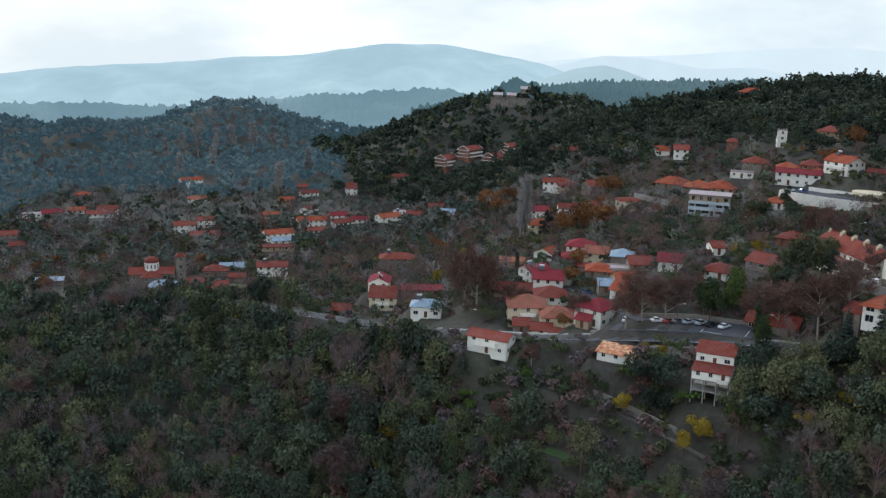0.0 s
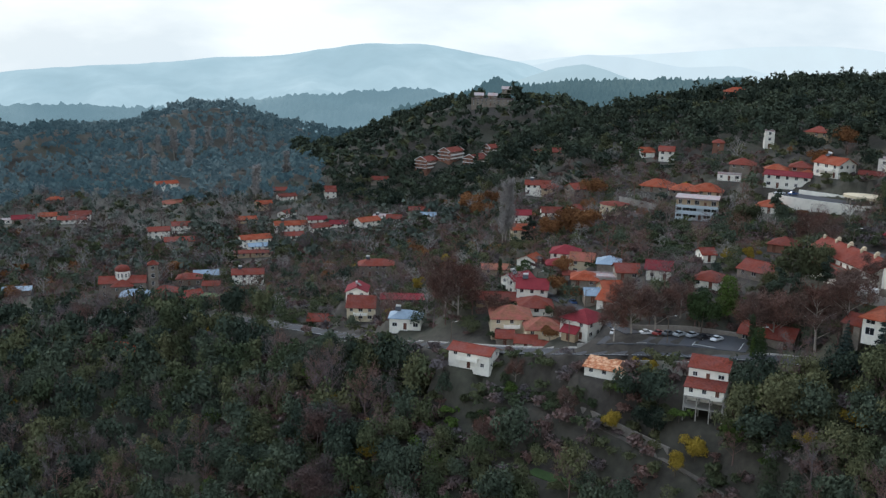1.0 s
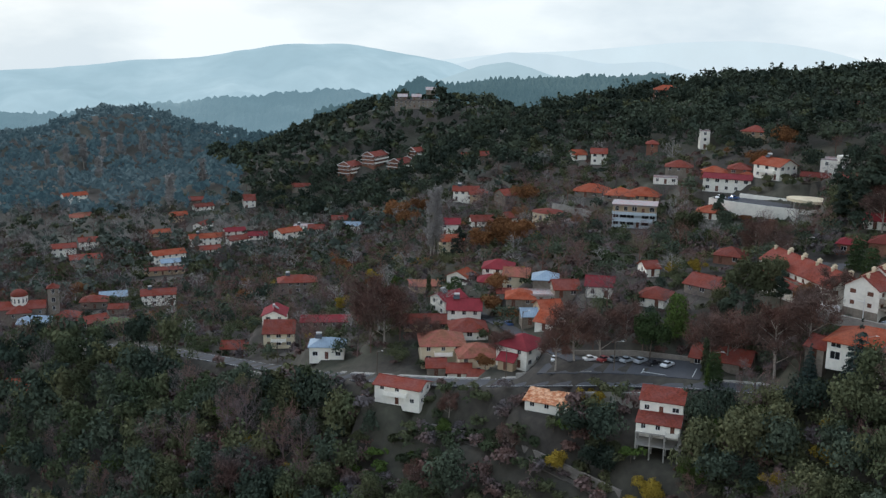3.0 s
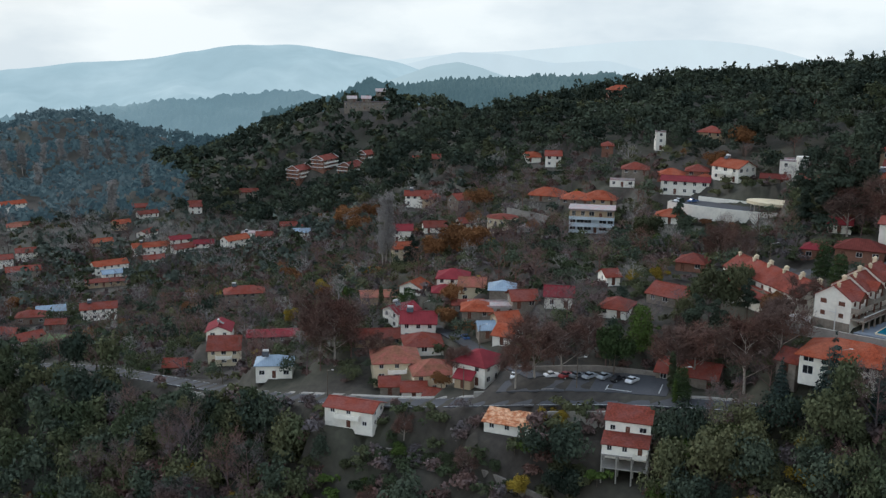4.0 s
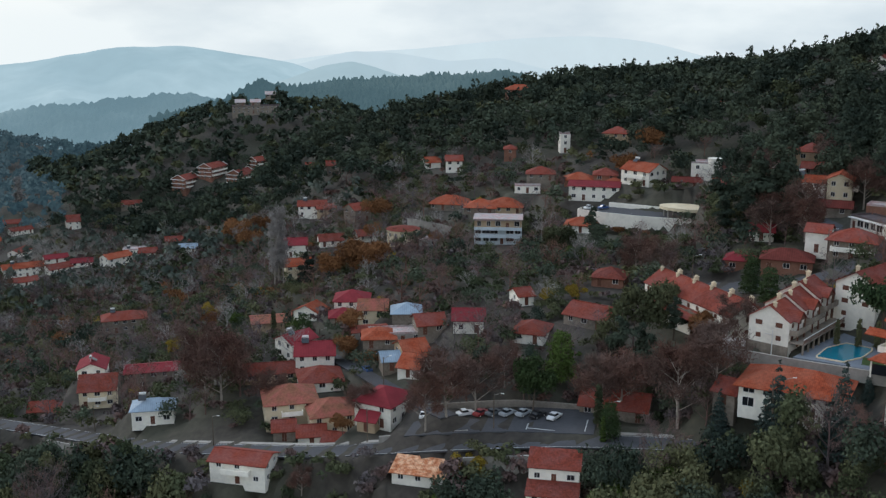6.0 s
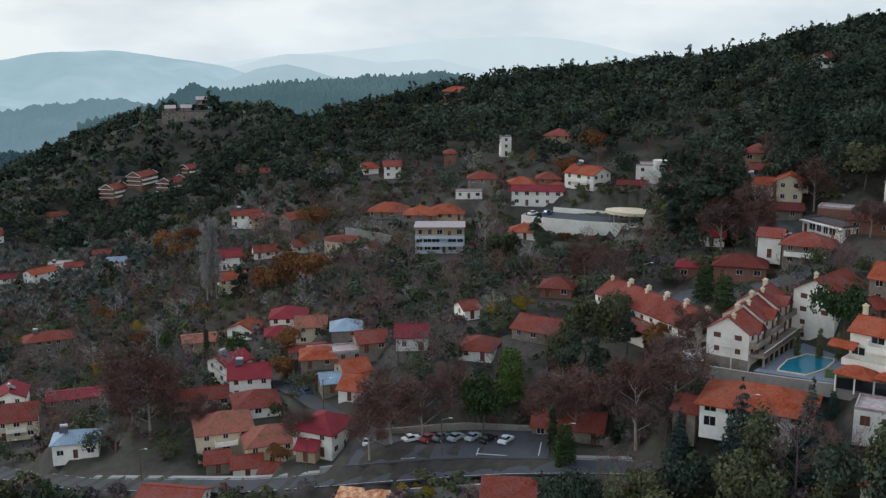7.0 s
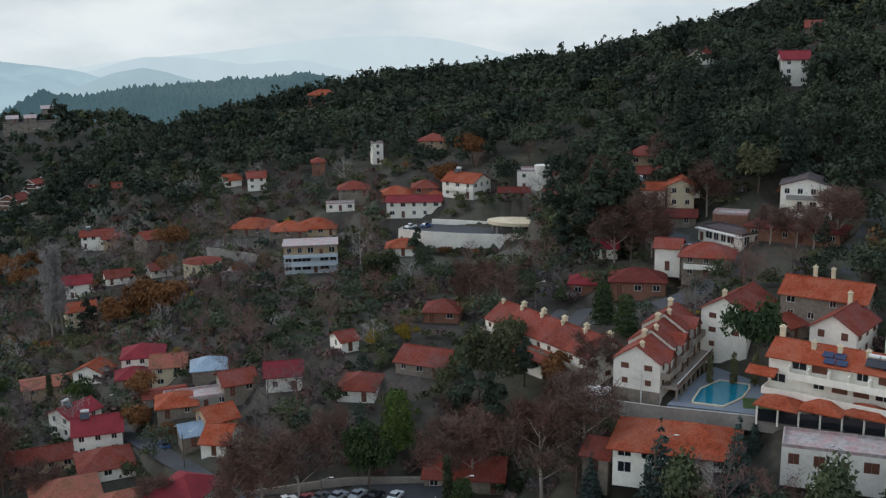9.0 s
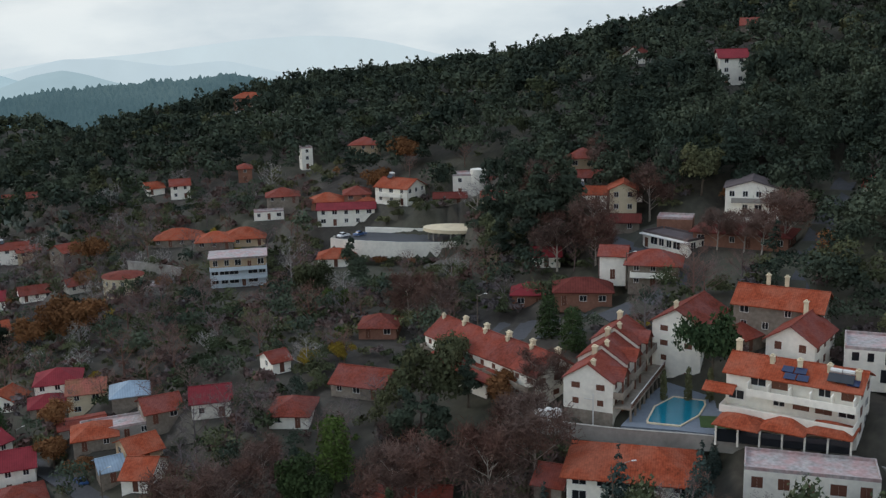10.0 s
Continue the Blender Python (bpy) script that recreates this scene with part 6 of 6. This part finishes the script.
for x, y, s, leaf in ((81.3, 246, 0.9, "oak"), (79.5, 239.3, 0.55, "fresh"), (128.6, 234.8, 0.6, "oak"), (131, 232.5, 0.6, "oak"), (125.5, 237, 0.55, "oak"), (30, 370, 0.9, "oak"), (-60, 560, 0.9, "oak"), (-72, 520, 1.0, "oak"), (-55, 530, 1.0, "oak")):
    tree(x, y, "column", leaf, s, label="narrow upright dark green cypress" if leaf == "oak" else "small rounded bright green conifer", name="cypress", tall=1.0)
for x, y, s in ((146, 379, 1.1), (149, 376, 1.2), (153, 372, 1.1), (157, 368, 1.0), (150, 381, 1.3), (155, 377, 1.2), (134, 353, 0.8), (138, 349.5, 0.9), (128, 361, 0.8), (119.4, 225.0, 0.35), (121.6, 224.0, 0.25), (124.0, 217.2, 0.4), (60, 300, 0.8), (40, 340, 0.8)):
    tree(x, y, "bush", "oak", s, label="small dense dark green shrub", name="shrub")
tree(103.5, 311, "bush", "fresh", 1.0, label="teal netted garden shrub beside a house", name="shrub")

tree(80.7, 265, "cone", "fresh", 0.95, label="bright green conical tree beside the car park")
tree(99.0, 264.4, "oak", "oak", 1.45, tall=1.35, label="tall broad grey-green pine below the terrace houses")
tree(72.3, 258.0, "oak", "green", 1.1, tall=1.3, label="broad deep green tree beside the car park")
tree(110.3, 260.1, "oak", "rust", 0.7, tall=1.2, label="small orange autumn tree beside the terrace houses")
tree(107.8, 272.4, "oak", "oak", 0.9, tall=1.4, label="dark green upright tree below the terrace houses")
# scrub round the houses below the road
for k, (x, y) in enumerate(((9, 262), (13, 261), (17, 259.5), (15, 256), (10, 257), (20, 258), (43, 244), (47, 243), (50, 241), (45, 239.5), (5, 266), (26, 262), (24, 257), (12, 251), (17, 249), (22, 251.5), (60.5, 229), (73, 225.5), (58, 233),
                            (55, 238), (38, 247), (34, 250), (30, 254), (75, 231), (78, 228))):
    form = "bush" if k < 10 else ("oak", "bush", "bare")[k % 3]
    tree(x, y, form, "redtwig" if form == "bare" else "oak" if k % 4 else "fresh", {"oak": 0.55, "bush": 1.2, "bare": 0.6}[form], label="low scrubby tree on the bank below the road")
# tall dark pines and bare planes among the upper houses
for k, (x, y) in enumerate(((143, 312), (146, 318), (158, 316), (163, 322), (168, 330), (176, 300), (180, 310), (184, 292), (186, 330), (120, 345), (112, 352))):
    tree(x, y, ("pine", "oak", "bare")[k % 3], ("pine", "oak", "redtwig")[k % 3], 1.1 + 0.15 * (k % 4), label=("tall dark pine among the upper houses", "", "large leafless russet plane tree among the upper houses")[k % 3])

# hedge at the foot of the parking deck
for k in range(17):
    u = -17 + 2.1 * k
    v = -7.4 + 0.5 * math.sin(2.3 * k) + 0.006 * (u - 2) ** 2
    tree(141.5 + 0.743 * u + 0.669 * v, 362.5 - 0.669 * u + 0.743 * v, "bush", ("oak", "oak", "twig", "rust")[k % 4], 0.75 + 0.3 * ((k * 7) % 5) / 4, label="rounded shrub at the foot of a pale wall", name="shrub")

rng_big = np.random.default_rng(5)
verge = lambda x, y: (x > -45) & (x < 74) & (y > road_y(x) - np.where(x < 25, 26, 17))  # low growth below the road
path_y = lambda x: np.interp(x, [18, 38.5, 49, 62, 74], [263, 245.4, 234, 218, 203])
bare_slope = lambda x, y: verge(x, y) | ((x > 8) & (x < 72) & (y < path_y(x) + 4) & (y > path_y(x) - 17))
spots = scatter(-170, 130, 180, 400, 15.0, lambda x, y: bank(x, y) & ~bare_slope(x, y), 21)
rng_big.shuffle(spots)
for x, y in spots[:60]:
    leaf, form = [("oak", "oak"), ("oak", "oak"), ("oak", "oak"), ("pine", "oak"), ("pine", "oak"), ("oak", "oak"), ("fresh", "oak"), ("twig", "bare"), ("twig", "bare")][rng_big.integers(9)]
    tree(float(x), float(y), form, leaf, 0.9 + 0.7 * float(rng_big.random()), tall=1.0 if form == "bare" else 1.25)

woods("bank_woods", "dense evergreen oak woods on the steep bank below the road", scatter(-230, 170, 160, 470, 5.8, lambda x, y: bank(x, y) & ~bare_slope(x, y), 11),
      [("oak", "oak", 4, 0.6, 1.35), ("oak", "pine", 4.5, 0.7, 1.5), ("cone", "oak", 0.8, 0.5, 0.9), ("oak", "fresh", 0.35, 0.4, 0.9), ("oak", "yellow", 0.12, 0.35, 0.6), ("bare", "twig", 1.2, 0.7, 1.2)], 3, 290, 0.44, ["oak", "fresh", "twig", "pine", "yellow"], 1.2)
woods("hillside_pine_woods", "dense dark pine woods on the hillside above the village", scatter(-80, 400, 180, 760, 7.2, upper, 12),
      [("oak", "pine", 5, 0.9, 1.6), ("pine", "pine", 2.0, 0.8, 1.2), ("oak", "oak", 1.0, 0.8, 1.3), ("bare", "twig", 0.2, 0.7, 1.0)], 4, 205, 0.48, ["pine", "oak", "twig"], 0.82,
      [(225, 4.0, 0.5), (290, 3.4, 0.55), (360, 2.0, 0.72), (450, 1.2, 0.95), (1e9, 0.8, 1.15)])
woods("near_hillside_woods", "dark pines standing close behind the upper houses", scatter(150, 240, 230, 350, 5.2, lambda x, y: upper(x + 6, y) & ((x > 186) | (y > 290)), 23),
      [("oak", "pine", 5, 0.8, 1.3), ("pine", "pine", 2.5, 0.8, 1.2), ("bare", "twig", 0.4, 0.6, 0.9)], 12, 700, 0.30, ["pine", "twig"], 1.0, [(1e9, 1.0, 1.0)])
woods("ridge_woods", "dark pine woods on the ridge beyond the village", scatter(-140, 520, 690, 1010, 9.0, lambda x, y: (y > 740) & (x > -60 - 0.25 * (y - 740)), 19),
      [("oak", "pine", 4, 0.9, 1.5), ("pine", "pine", 1.0, 0.7, 1.0), ("oak", "oak", 0.8, 0.8, 1.3)], 10, 60, 1.0, ["pine", "oak"])
# the far leaves have their haze painted in
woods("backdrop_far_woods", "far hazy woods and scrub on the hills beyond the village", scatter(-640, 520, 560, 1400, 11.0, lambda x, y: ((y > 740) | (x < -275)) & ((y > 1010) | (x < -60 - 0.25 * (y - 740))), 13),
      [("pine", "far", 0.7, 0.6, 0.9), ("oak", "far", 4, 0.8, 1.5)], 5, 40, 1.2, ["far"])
village = lambda x, y: ~bank(x, y) & ~upper(x, y) & (y > road_y(x) + 5)
woods("village_trees", "leafless and evergreen trees scattered among the village gardens", scatter(-270, 190, 220, 640, 6.9, lambda x, y: village(x, y) & (y < 500), 14),
      [("bare", "twig", 2.6, 0.6, 1.05), ("bare", "greytwig", 0.6, 0.6, 1.0), ("bare", "redtwig", 0.8, 0.6, 1.0), ("oak", "oak", 3, 0.4, 0.95), ("oak", "pine", 2.0, 0.5, 1.1), ("oak", "rust", 0.4, 0.4, 0.8), ("oak", "yellow", 0.06, 0.4, 0.6)], 6, 165, 0.42, ["twig", "oak", "pine", "rust", "yellow", "redtwig", "greytwig"])
woods("valley_edge_trees", "bare and evergreen trees among the far gardens", scatter(-290, 190, 495, 770, 8.6, lambda x, y: ~upper(x, y) & (y >= 500), 18),
      [("bare", "twig", 1.6, 0.6, 1.1), ("bare", "greytwig", 1.1, 0.6, 1.0), ("oak", "hazed", 3.4, 0.5, 1.2), ("oak", "oak", 1.4, 0.5, 1.1), ("oak", "rust", 0.3, 0.4, 0.8)], 9, 68, 0.8, ["twig", "hazed", "oak", "rust", "greytwig"])
woods("garden_shrubs", "low dark shrubs and hedges in the village gardens", scatter(-270, 190, 220, 640, 4.4, village, 15),
      [("bush", "oak", 3, 0.7, 1.5), ("bush", "twig", 2.0, 0.7, 1.6), ("bush", "fresh", 0.2, 0.5, 0.9)], 7, 90, 0.42, ["oak", "twig", "fresh"])
woods("bank_scrub", "low scrub and brambles on the steep bank below the road", scatter(-60, 165, 165, 345, 3.0, lambda x, y: bank(x, y - 2.6), 16),
      [("bush", "oak", 3, 0.8, 1.7), ("bush", "twig", 2.6, 0.8, 1.8), ("bush", "fresh", 0.3, 0.6, 1.0)], 8, 110, 0.46, ["oak", "twig", "fresh"])
